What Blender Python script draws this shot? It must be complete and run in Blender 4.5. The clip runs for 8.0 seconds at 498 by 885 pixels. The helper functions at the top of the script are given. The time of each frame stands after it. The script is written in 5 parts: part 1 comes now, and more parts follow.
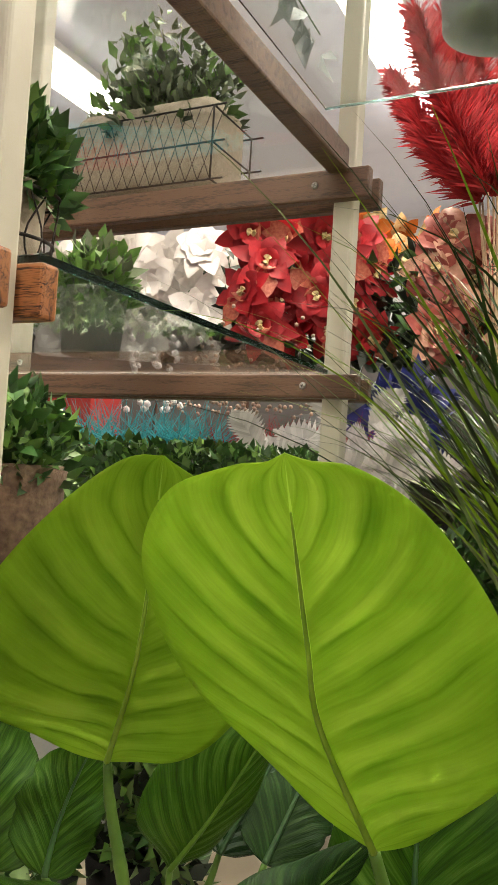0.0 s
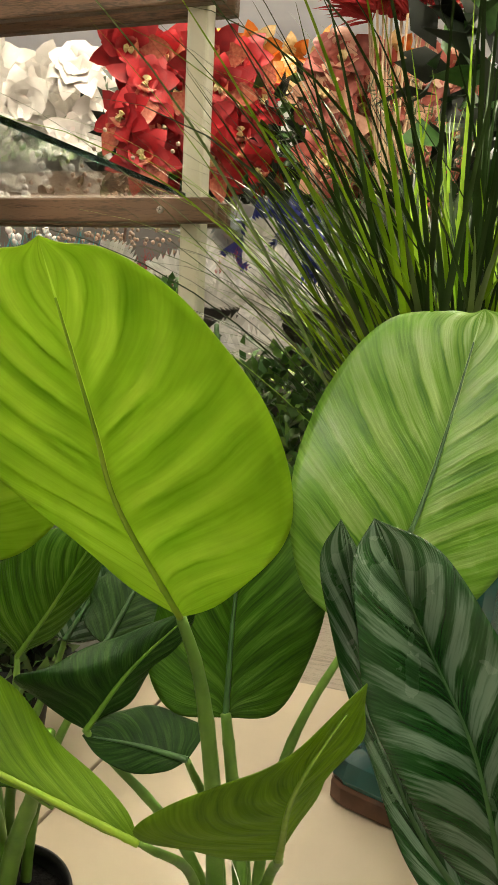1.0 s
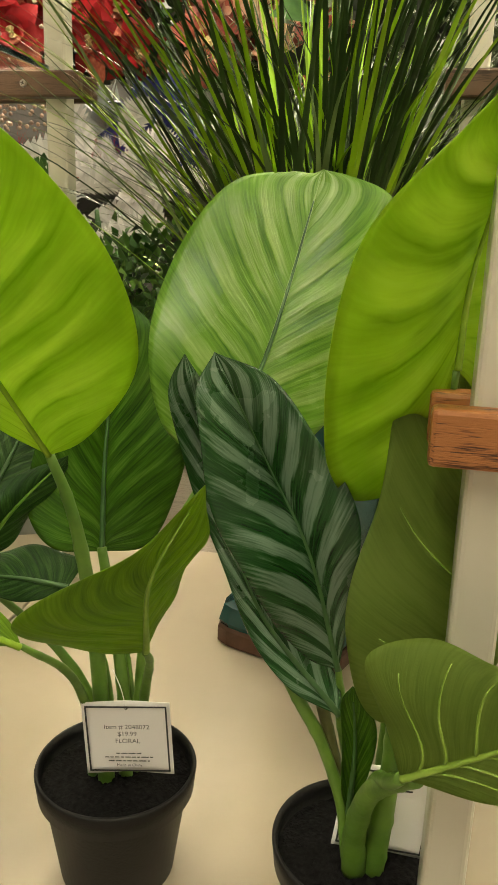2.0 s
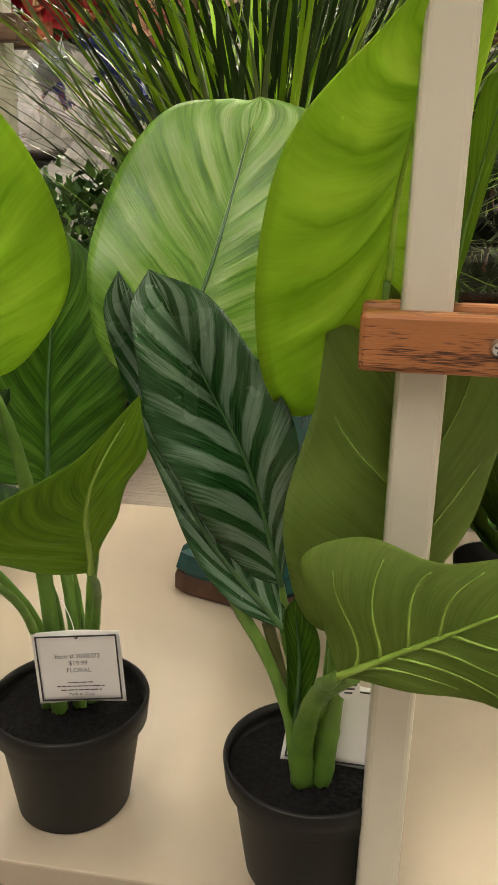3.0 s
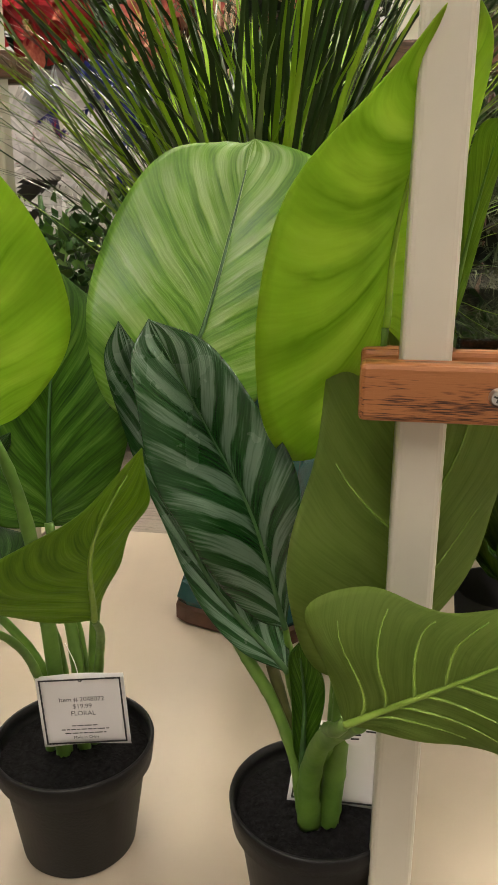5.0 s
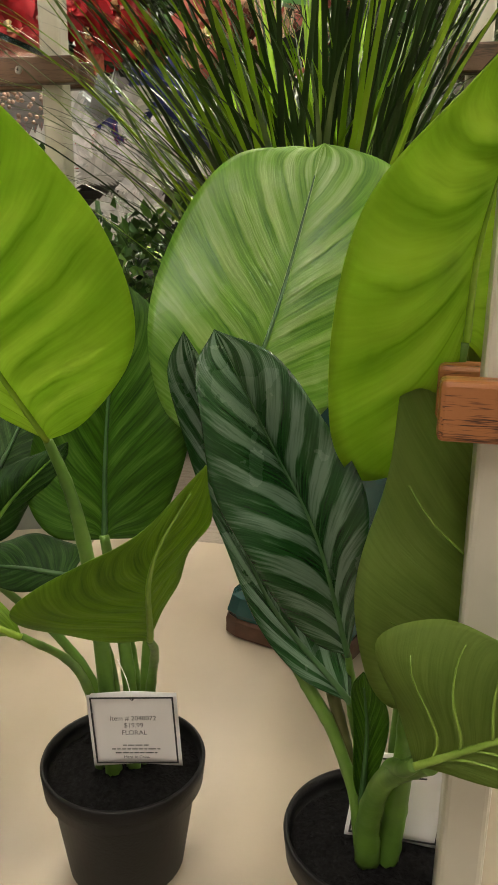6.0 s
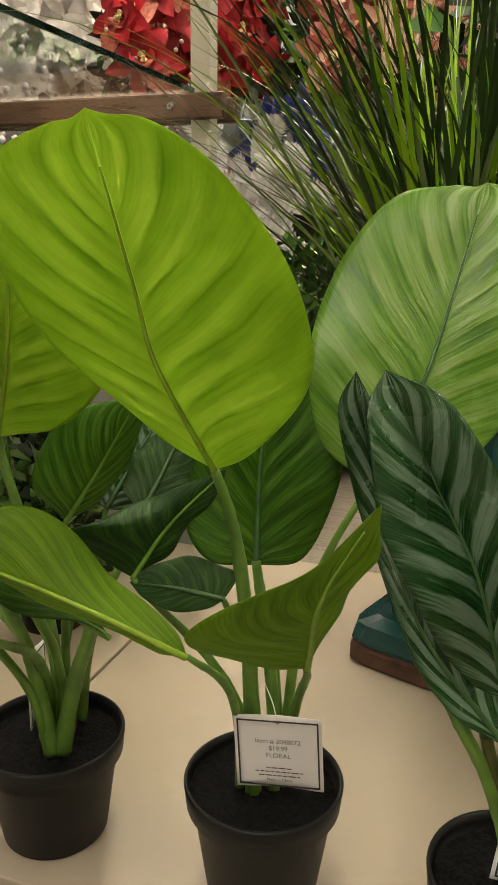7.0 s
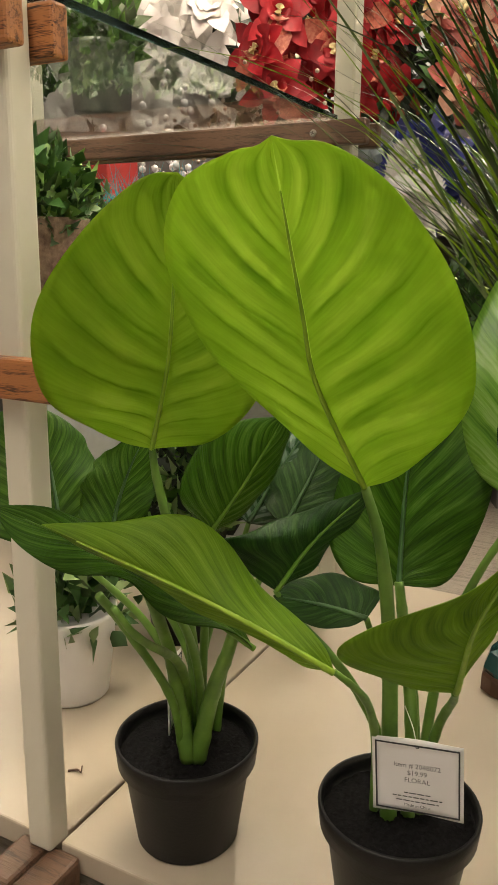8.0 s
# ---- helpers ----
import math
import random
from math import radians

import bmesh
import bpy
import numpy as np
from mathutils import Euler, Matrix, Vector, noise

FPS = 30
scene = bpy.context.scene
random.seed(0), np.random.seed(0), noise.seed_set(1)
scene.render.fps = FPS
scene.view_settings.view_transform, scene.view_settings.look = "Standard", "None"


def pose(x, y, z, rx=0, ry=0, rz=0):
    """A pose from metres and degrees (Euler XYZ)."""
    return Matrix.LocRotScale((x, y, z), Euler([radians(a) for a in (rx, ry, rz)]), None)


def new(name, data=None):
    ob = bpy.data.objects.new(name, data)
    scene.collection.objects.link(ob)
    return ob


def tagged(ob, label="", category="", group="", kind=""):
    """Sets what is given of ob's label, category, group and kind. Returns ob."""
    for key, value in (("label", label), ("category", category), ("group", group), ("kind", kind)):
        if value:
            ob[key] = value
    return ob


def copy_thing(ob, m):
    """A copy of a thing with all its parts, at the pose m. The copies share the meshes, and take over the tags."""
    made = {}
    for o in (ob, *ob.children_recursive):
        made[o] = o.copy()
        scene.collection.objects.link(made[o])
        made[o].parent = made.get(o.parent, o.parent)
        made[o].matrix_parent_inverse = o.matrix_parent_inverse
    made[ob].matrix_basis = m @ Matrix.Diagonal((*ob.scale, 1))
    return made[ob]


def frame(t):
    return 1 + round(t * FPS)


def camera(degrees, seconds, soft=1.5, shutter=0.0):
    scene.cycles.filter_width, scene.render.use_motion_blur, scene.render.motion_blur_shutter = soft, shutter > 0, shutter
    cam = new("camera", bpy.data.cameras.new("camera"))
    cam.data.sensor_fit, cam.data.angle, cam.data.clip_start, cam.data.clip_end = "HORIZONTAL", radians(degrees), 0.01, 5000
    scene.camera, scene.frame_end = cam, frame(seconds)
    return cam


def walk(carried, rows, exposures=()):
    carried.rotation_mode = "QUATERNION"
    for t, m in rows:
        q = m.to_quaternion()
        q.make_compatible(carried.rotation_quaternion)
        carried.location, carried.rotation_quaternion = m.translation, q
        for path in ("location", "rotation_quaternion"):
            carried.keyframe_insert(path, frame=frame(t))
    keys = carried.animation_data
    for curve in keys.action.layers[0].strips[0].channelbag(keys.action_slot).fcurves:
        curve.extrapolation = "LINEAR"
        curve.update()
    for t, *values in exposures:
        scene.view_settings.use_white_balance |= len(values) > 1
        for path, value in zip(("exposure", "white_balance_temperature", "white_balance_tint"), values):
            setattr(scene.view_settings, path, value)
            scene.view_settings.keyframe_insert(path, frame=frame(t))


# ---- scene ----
cam = camera(35.32, 8.0)
# seconds, place, yaw, pitch, lean
PATH = [
    (0, -0.0050, 0.0260, 0.6265, 26.30, 2.10, 3.65),
    (0.5, 0.0258, 0.0270, 0.6150, 22.66, -3.00, 3.80),
    (1, 0.0550, 0.0290, 0.6060, 18.70, -8.75, 2.85),
    (1.5, 0.0808, 0.0086, 0.6031, 13.50, -13.62, 2.18),
    (2, 0.1029, -0.0165, 0.5808, 11.36, -15.54, 1.91),
    (3.5, 0.1274, -0.0285, 0.5444, 7.92, -17.43, 0.79),
    (4, 0.1304, -0.0299, 0.5509, 7.75, -17.21, 0.38),
    (5.5, 0.1114, -0.0143, 0.5712, 9.68, -16.02, 0.51),
    (6, 0.1036, -0.0046, 0.5683, 11.94, -15.90, 0.70),
    (6.5, 0.0867, -0.0135, 0.5808, 15.54, -15.52, 0.74),
    (7, 0.0668, -0.0254, 0.5832, 19.42, -14.88, 0.84),
    (7.5, 0.0609, -0.0358, 0.5815, 23.22, -14.43, 0.52),
    (8, 0.0465, -0.0450, 0.5806, 27.86, -13.25, 0.63),
]
walk(cam, [(t, pose(x, y, z, 90 + pitch, 0, yaw) @ pose(0, 0, 0, 0, 0, lean)) for t, x, y, z, yaw, pitch, lean in PATH],
     exposures=[(0, 0.16, 6450, 10), (0.5, 0.22, 6700, 8), (1, 0.3, 7000, 3), (1.5, 0.34, 8100, -6), (2, 0.25, 7500, -1), (3.5, 0.2, 6550, 11), (4, 0.22, 6500, 12), (5.5, 0.08, 6500, 10), (6.5, -0.03, 6800, 7), (7.5, 0.0, 7000, 8), (8, 0.03, 6850, 10)])

# ---------------------------------------------------------------- world and light
world = bpy.data.worlds.new("world")
scene.world = world
world.use_nodes = True
world.node_tree.nodes["Background"].inputs[0].default_value = (0.9, 0.88, 0.85, 1)
world.node_tree.nodes["Background"].inputs[1].default_value = 0.05


def area_lamp(x, y, z, sx, sy, power, colour=(1.0, 0.85, 0.64)):
    data = bpy.data.lights.new("ceiling_lamp", "AREA")
    data.shape, data.size, data.size_y, data.energy, data.color = "RECTANGLE", sx, sy, power, colour
    ob = new("ceiling_lamp", data)
    ob.matrix_world = pose(x, y, z)
    return ob


CEILING = 3.4
LAMPS = [(-1.45, 4.7), (-0.6, 2.0), (-0.5, -1.6), (2.4, 3.2), (2.4, 0.2), (-3.7, 4.0)]
for (lx, ly), power in zip(LAMPS, (66, 68, 20, 58, 26, 64)):
    area_lamp(lx, ly, CEILING - 0.12, 0.3, 2.2, power)


# ---------------------------------------------------------------- materials
def material(name):
    m = bpy.data.materials.new(name)
    m.use_nodes = True
    return m, m.node_tree.nodes, m.node_tree.links, m.node_tree.nodes["Principled BSDF"]


def rgb(c):
    return (*c, 1.0)


def plain(name, a, b, scale=30.0, rough=0.5, metal=0.0, bump=0.0, bump_scale=200.0, vary=0.0, spec=0.5, stretch=(1, 1, 1)):
    """Two colours mixed by noise at two scales, with a fine relief."""
    m, n, l, p = material(name)
    tc = n.new("ShaderNodeTexCoord")
    mp = n.new("ShaderNodeMapping")
    mp.inputs["Scale"].default_value = stretch
    l.new(tc.outputs["Object"], mp.inputs["Vector"])
    t1 = n.new("ShaderNodeTexNoise")
    t1.inputs["Scale"].default_value, t1.inputs["Detail"].default_value = scale, 6
    l.new(mp.outputs[0], t1.inputs["Vector"])
    ramp = n.new("ShaderNodeValToRGB")
    ramp.color_ramp.elements[0].position, ramp.color_ramp.elements[1].position = 0.3, 0.7
    ramp.color_ramp.elements[0].color, ramp.color_ramp.elements[1].color = rgb(a), rgb(b)
    l.new(t1.outputs["Fac"], ramp.inputs["Fac"])
    out = ramp.outputs["Color"]
    if vary:
        geo, info, add, mul = n.new("ShaderNodeNewGeometry"), n.new("ShaderNodeObjectInfo"), n.new("ShaderNodeMath"), n.new("ShaderNodeMath")
        fr = n.new("ShaderNodeMath")
        fr.operation = "FRACT"
        l.new(geo.outputs["Random Per Island"], add.inputs[0])
        l.new(info.outputs["Random"], add.inputs[1])
        l.new(add.outputs[0], fr.inputs[0])
        mul.operation = "MULTIPLY_ADD"
        l.new(fr.outputs[0], mul.inputs[0])
        mul.inputs[1].default_value, mul.inputs[2].default_value = 2 * vary, 1 - vary
        hsv = n.new("ShaderNodeHueSaturation")
        l.new(mul.outputs[0], hsv.inputs["Value"])
        l.new(out, hsv.inputs["Color"])
        out = hsv.outputs["Color"]
    l.new(out, p.inputs["Base Color"])
    p.inputs["Roughness"].default_value, p.inputs["Metallic"].default_value = rough, metal
    p.inputs["Specular IOR Level"].default_value = spec
    if bump:
        t2, bp = n.new("ShaderNodeTexNoise"), n.new("ShaderNodeBump")
        t2.inputs["Scale"].default_value, t2.inputs["Detail"].default_value = bump_scale, 4
        l.new(mp.outputs[0], t2.inputs["Vector"])
        bp.inputs["Strength"].default_value, bp.inputs["Distance"].default_value = bump, 0.002
        l.new(t2.outputs["Fac"], bp.inputs["Height"])
        l.new(bp.outputs[0], p.inputs["Normal"])
    return m


def leaf_material(name, dark, mid, light, stripes, contrast, rough, glow=0.0, veins=0.5, sheen=0.5, wide=1.3, lean=0.40, sharp=0.5, streak=0.6, groove=0.4, thin=0.6):
    """A cloth leaf: broad bands between the side veins, fine ribs, and a pale midrib; 'along' and 'across' run over the blade."""
    m, n, l, p = material(name)

    def attr(a):
        k = n.new("ShaderNodeAttribute")
        k.attribute_name = a
        return k.outputs["Fac"]

    def mth(op, a, b=None, c=None):
        k = n.new("ShaderNodeMath")
        k.operation = op
        for i, v in enumerate((a, b, c)):
            if v is None:
                continue
            if isinstance(v, (int, float)):
                k.inputs[i].default_value = v
            else:
                l.new(v, k.inputs[i])
        return k.outputs[0]

    s, u = attr("along"), attr("across")
    au = mth("ABSOLUTE", u)
    tc, nz = n.new("ShaderNodeTexCoord"), n.new("ShaderNodeTexNoise")
    nz.inputs["Scale"].default_value, nz.inputs["Detail"].default_value = 22, 5
    l.new(tc.outputs["Object"], nz.inputs["Vector"])
    soft = nz.outputs["Fac"]
    slant = mth("MULTIPLY", mth("POWER", au, 0.85), lean)
    v = mth("ADD", mth("SUBTRACT", s, slant), mth("MULTIPLY", mth("SUBTRACT", soft, 0.5), 0.035))

    def along_veins(fine_v, fine_u, detail):
        vec, tex = n.new("ShaderNodeCombineXYZ"), n.new("ShaderNodeTexNoise")
        l.new(mth("MULTIPLY", v, fine_v), vec.inputs[0])
        l.new(mth("MULTIPLY", u, fine_u), vec.inputs[1])
        tex.inputs["Scale"].default_value, tex.inputs["Detail"].default_value = 1.0, detail
        l.new(vec.outputs[0], tex.inputs["Vector"])
        return tex.outputs["Fac"]

    fine, mid_streak, drift = along_veins(120, 2.4, 5), along_veins(34, 1.7, 3), along_veins(9, 1.2, 2)
    count = mth("ADD", mth("MULTIPLY_ADD", v, stripes, mth("MULTIPLY", mth("SIGN", u), 0.17)), mth("MULTIPLY", mth("SUBTRACT", drift, 0.5), 0.7))
    band = mth("MINIMUM", mth("MAXIMUM", mth("MULTIPLY_ADD", mth("SINE", mth("MULTIPLY", count, 6.283)), sharp, 0.5), 0.0), 1.0)
    # bands fade out towards the margin and the midrib
    mask = mth("MULTIPLY", mth("SUBTRACT", 1.0, mth("POWER", au, 4.0)), mth("MINIMUM", mth("MULTIPLY", au, 7.0), 1.0))
    band = mth("POWER", band, wide)
    # a thin dark groove on every side vein, stronger and weaker along its way
    near = mth("ABSOLUTE", mth("SUBTRACT", mth("FRACT", mth("ADD", count, 0.5)), 0.5))
    line = mth("MAXIMUM", mth("SUBTRACT", 1.0, mth("MULTIPLY", near, 11.0)), 0.0)
    line = mth("MULTIPLY", mth("MULTIPLY", line, mask), mth("MULTIPLY_ADD", mid_streak, 3.0, -0.9))
    fac = mth("MULTIPLY", mth("MULTIPLY", band, mask), contrast)
    fac = mth("ADD", fac, mth("MULTIPLY", mth("SUBTRACT", fine, 0.5), 1.5 * veins * thin))
    fac = mth("ADD", fac, mth("MULTIPLY", mth("MULTIPLY", mth("SUBTRACT", mid_streak, 0.5), 2.4 * streak), mth("MULTIPLY_ADD", mask, 0.8, 0.2)))
    fac = mth("SUBTRACT", fac, mth("MULTIPLY", mth("MAXIMUM", line, 0.0), groove))
    fac = mth("ADD", mth("ADD", fac, 0.3), mth("MULTIPLY", mth("SUBTRACT", soft, 0.5), 0.6))
    ramp = n.new("ShaderNodeValToRGB")
    e = ramp.color_ramp.elements
    e[0].position, e[0].color = 0.0, rgb(dark)
    e[1].position, e[1].color = 1.0, rgb(light)
    k = e.new(0.4)
    k.color = rgb(mid)
    l.new(fac, ramp.inputs["Fac"])
    rib = n.new("ShaderNodeMixRGB")
    rib.inputs[2].default_value = rgb(light)
    l.new(mth("LESS_THAN", au, 0.018), rib.inputs[0])
    l.new(ramp.outputs[0], rib.inputs[1])
    info, hsv = n.new("ShaderNodeObjectInfo"), n.new("ShaderNodeHueSaturation")
    l.new(mth("MULTIPLY_ADD", info.outputs["Random"], 0.3, 0.85), hsv.inputs["Value"])
    l.new(rib.outputs[0], hsv.inputs["Color"])
    l.new(hsv.outputs[0], p.inputs["Base Color"])
    l.new(mth("MULTIPLY_ADD", soft, 0.25, rough - 0.12), p.inputs["Roughness"])
    p.inputs["Specular IOR Level"].default_value = sheen
    weave = n.new("ShaderNodeTexNoise")
    weave.inputs["Scale"].default_value = 900
    l.new(tc.outputs["Object"], weave.inputs["Vector"])
    h = mth("ADD", mth("MULTIPLY", fine, 0.8 * veins), mth("MULTIPLY", mid_streak, 0.8))
    h = mth("ADD", h, mth("MULTIPLY", weave.outputs["Fac"], 0.12))
    bp = n.new("ShaderNodeBump")
    bp.inputs["Strength"].default_value, bp.inputs["Distance"].default_value = 0.45, 0.0022
    l.new(h, bp.inputs["Height"])
    l.new(bp.outputs[0], p.inputs["Normal"])
    if glow:
        tr, mx = n.new("ShaderNodeBsdfTranslucent"), n.new("ShaderNodeMixShader")
        lift = n.new("ShaderNodeGamma")
        lift.inputs[1].default_value = 0.6
        l.new(hsv.outputs[0], lift.inputs[0])
        l.new(lift.outputs[0], tr.inputs["Color"])
        mx.inputs[0].default_value = glow
        l.new(p.outputs[0], mx.inputs[1])
        l.new(tr.outputs[0], mx.inputs[2])
        l.new(mx.outputs[0], n["Material Output"].inputs["Surface"])
    return m


def wood_material(name, dark, light, along="X"):
    m, n, l, p = material(name)
    tc, mp = n.new("ShaderNodeTexCoord"), n.new("ShaderNodeMapping")
    mp.inputs["Scale"].default_value = (6, 90, 90) if along == "X" else (90, 6, 90)
    l.new(tc.outputs["Object"], mp.inputs["Vector"])
    t1, t2 = n.new("ShaderNodeTexNoise"), n.new("ShaderNodeTexNoise")
    t1.inputs["Scale"].default_value, t1.inputs["Detail"].default_value = 1.6, 8
    t1.inputs["Distortion"].default_value = 0.6
    t2.inputs["Scale"].default_value, t2.inputs["Detail"].default_value = 14, 8
    l.new(mp.outputs[0], t1.inputs["Vector"])
    l.new(mp.outputs[0], t2.inputs["Vector"])
    ad = n.new("ShaderNodeMath")
    ad.operation = "MULTIPLY_ADD"
    l.new(t2.outputs["Fac"], ad.inputs[0])
    ad.inputs[1].default_value = 1.0
    l.new(t1.outputs["Fac"], ad.inputs[2])
    ramp = n.new("ShaderNodeValToRGB")
    ramp.color_ramp.elements[0].position, ramp.color_ramp.elements[1].position = 0.82, 1.13
    ramp.color_ramp.elements[0].color, ramp.color_ramp.elements[1].color = rgb(dark), rgb(light)
    l.new(ad.outputs[0], ramp.inputs["Fac"])
    l.new(ramp.outputs[0], p.inputs["Base Color"])
    p.inputs["Roughness"].default_value = 0.42
    bp = n.new("ShaderNodeBump")
    bp.inputs["Strength"].default_value, bp.inputs["Distance"].default_value = 0.35, 0.001
    l.new(ad.outputs[0], bp.inputs["Height"])
    l.new(bp.outputs[0], p.inputs["Normal"])
    return m


def glass_material(name, tint, rough=0.0):
    m, n, l, p = material(name)
    p.inputs["Base Color"].default_value = rgb(tint)
    p.inputs["Transmission Weight"].default_value = 1.0
    p.inputs["Roughness"].default_value, p.inputs["IOR"].default_value = rough, 1.5
    return m


def glow_material(name, colour, strength):
    m, n, l, p = material(name)
    p.inputs["Emission Color"].default_value, p.inputs["Emission Strength"].default_value = rgb(colour), strength
    p.inputs["Base Color"].default_value = rgb(colour)
    return m


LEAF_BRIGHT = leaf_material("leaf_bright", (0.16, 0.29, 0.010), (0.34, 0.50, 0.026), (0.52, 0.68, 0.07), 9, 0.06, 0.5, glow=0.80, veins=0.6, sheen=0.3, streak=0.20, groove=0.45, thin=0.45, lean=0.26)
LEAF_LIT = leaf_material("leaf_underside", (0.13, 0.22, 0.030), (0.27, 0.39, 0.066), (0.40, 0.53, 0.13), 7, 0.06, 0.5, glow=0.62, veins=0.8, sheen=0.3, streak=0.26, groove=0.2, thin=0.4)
LEAF_OLIVE = leaf_material("leaf_olive", (0.06, 0.14, 0.012), (0.15, 0.27, 0.024), (0.28, 0.42, 0.06), 8, 0.20, 0.55, glow=0.55, veins=0.9, sheen=0.3)
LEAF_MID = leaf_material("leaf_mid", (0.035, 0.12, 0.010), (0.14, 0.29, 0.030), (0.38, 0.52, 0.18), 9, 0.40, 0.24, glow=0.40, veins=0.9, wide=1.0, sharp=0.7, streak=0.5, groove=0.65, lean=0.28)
# the two dark greens are lowered further: shade among the plants is in their colour
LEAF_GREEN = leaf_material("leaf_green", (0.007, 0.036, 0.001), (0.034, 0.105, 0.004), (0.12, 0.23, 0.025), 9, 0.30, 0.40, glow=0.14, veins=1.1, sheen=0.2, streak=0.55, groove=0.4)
LEAF_DARK_SHADED = leaf_material("leaf_dark_shaded", (0.003, 0.018, 0.002), (0.011, 0.045, 0.004), (0.05, 0.12, 0.02), 8, 0.30, 0.40, glow=0.08, veins=1.1, sheen=0.2, streak=0.55, groove=0.4)
LEAF_STRIPED = leaf_material("leaf_striped", (0.004, 0.036, 0.005), (0.014, 0.066, 0.012), (0.145, 0.225, 0.150), 8, 0.74, 0.25, veins=0.9, wide=0.8, lean=0.25, sharp=1.7, streak=0.28, groove=0.0, thin=1.15)
LEAF_FRESH = leaf_material("leaf_fresh", (0.06, 0.14, 0.004), (0.16, 0.30, 0.010), (0.32, 0.48, 0.035), 8, 0.15, 0.40, glow=0.5, veins=0.8, sheen=0.35, streak=0.4, groove=0.35)
RIB_GREEN = plain("midrib_green", (0.07, 0.17, 0.008), (0.13, 0.26, 0.018), 50, 0.5, bump=0.3, bump_scale=150)
RIB_LEAF = plain("midrib_leaf", (0.19, 0.33, 0.016), (0.30, 0.44, 0.035), 50, 0.5, bump=0.3, bump_scale=150)
RIB_PALE = plain("midrib_pale", (0.17, 0.29, 0.03), (0.25, 0.38, 0.055), 50, 0.5, bump=0.3, bump_scale=150)
STEM = plain("stem", (0.07, 0.16, 0.02), (0.15, 0.28, 0.04), 40, 0.45, bump=0.25, bump_scale=120)
STEM_BROWN = plain("stem_brown", (0.05, 0.06, 0.015), (0.12, 0.12, 0.035), 40, 0.5, bump=0.25, bump_scale=120)
STEM_DARK = plain("midrib_dark", (0.02, 0.07, 0.015), (0.05, 0.13, 0.03), 50, 0.5)
POT_BLACK = plain("pot_black", (0.004, 0.004, 0.0044), (0.0075, 0.0072, 0.0072), 18, 0.46, bump=0.12, bump_scale=500, spec=0.28)
POT_WHITE = plain("pot_white", (0.72, 0.70, 0.68), (0.80, 0.78, 0.76), 12, 0.35)
POT_GREY = plain("pot_grey", (0.25, 0.26, 0.25), (0.34, 0.35, 0.33), 20, 0.5)
SOIL = plain("soil", (0.0015, 0.0015, 0.0018), (0.012, 0.0115, 0.012), 260, 0.9, bump=1.0, bump_scale=350, spec=0.08)
PAPER = plain("tag_paper", (0.78, 0.76, 0.74), (0.84, 0.82, 0.80), 20, 0.6)
PRINT = plain("print", (0.06, 0.06, 0.065), (0.10, 0.10, 0.10), 50, 0.7)
INK = plain("ink", (0.03, 0.03, 0.035), (0.05, 0.05, 0.05), 50, 0.7)
BOARD = plain("cream_board", (0.42, 0.355, 0.27), (0.49, 0.415, 0.315), 5, 0.38, bump=0.05, bump_scale=60)
POST = plain("cream_post", (0.56, 0.53, 0.43), (0.63, 0.59, 0.48), 9, 0.28, bump=0.04, bump_scale=90)
OAK = wood_material("oak", (0.045, 0.013, 0.004), (0.36, 0.138, 0.044))
WALNUT = wood_material("walnut", (0.040, 0.019, 0.010), (0.125, 0.066, 0.037))
GLASS = glass_material("shelf_glass", (0.93, 0.98, 0.96))
GLASS_EDGE = glass_material("glass_edge", (0.45, 0.72, 0.68), 0.1)
STEEL = plain("steel", (0.55, 0.54, 0.52), (0.7, 0.69, 0.66), 60, 0.28, metal=1.0)
TEAL = plain("teal_glaze", (0.006, 0.045, 0.045), (0.02, 0.095, 0.085), 9, 0.25, bump=0.1, bump_scale=30)
CLAY = plain("brown_clay", (0.05, 0.022, 0.012), (0.12, 0.055, 0.03), 40, 0.6)
FLOOR = wood_material("floor_laminate", (0.16, 0.13, 0.105), (0.30, 0.26, 0.21))
WALL = plain("wall_paint", (0.66, 0.66, 0.68), (0.72, 0.72, 0.74), 3, 0.7)
CEIL = plain("ceiling_paint", (0.76, 0.79, 0.91), (0.82, 0.85, 0.95), 4, 0.8)
LIGHT = glow_material("lamp_glow", (1.0, 0.94, 0.87), 30.0)
GRASS_DARK = plain("grass_dark", (0.010, 0.026, 0.006), (0.036, 0.074, 0.018), 14, 0.38, vary=0.45, stretch=(1, 1, 0.2), spec=0.25)
GRASS_LIME = plain("grass_lime", (0.17, 0.34, 0.010), (0.34, 0.54, 0.03), 14, 0.42, vary=0.3, stretch=(1, 1, 0.2), spec=0.25)
GRASS_PALE = plain("grass_pale", (0.09, 0.15, 0.05), (0.20, 0.28, 0.11), 14, 0.45, vary=0.3, stretch=(1, 1, 0.2), spec=0.25)
BOXWOOD = plain("boxwood", (0.02, 0.07, 0.012), (0.06, 0.15, 0.03), 40, 0.45, vary=0.5)
BOXLIGHT = plain("boxwood_tips", (0.08, 0.19, 0.03), (0.17, 0.30, 0.06), 40, 0.45, vary=0.4)
FIR = plain("fir", (0.075, 0.11, 0.05), (0.17, 0.20, 0.11), 20, 0.6, vary=0.5)
WHITE_PETAL = plain("white_petal", (0.74, 0.70, 0.66), (0.84, 0.81, 0.77), 25, 0.55, vary=0.12)
RED_PETAL = plain("red_petal", (0.26, 0.003, 0.008), (0.44, 0.007, 0.014), 30, 0.6, vary=0.3)
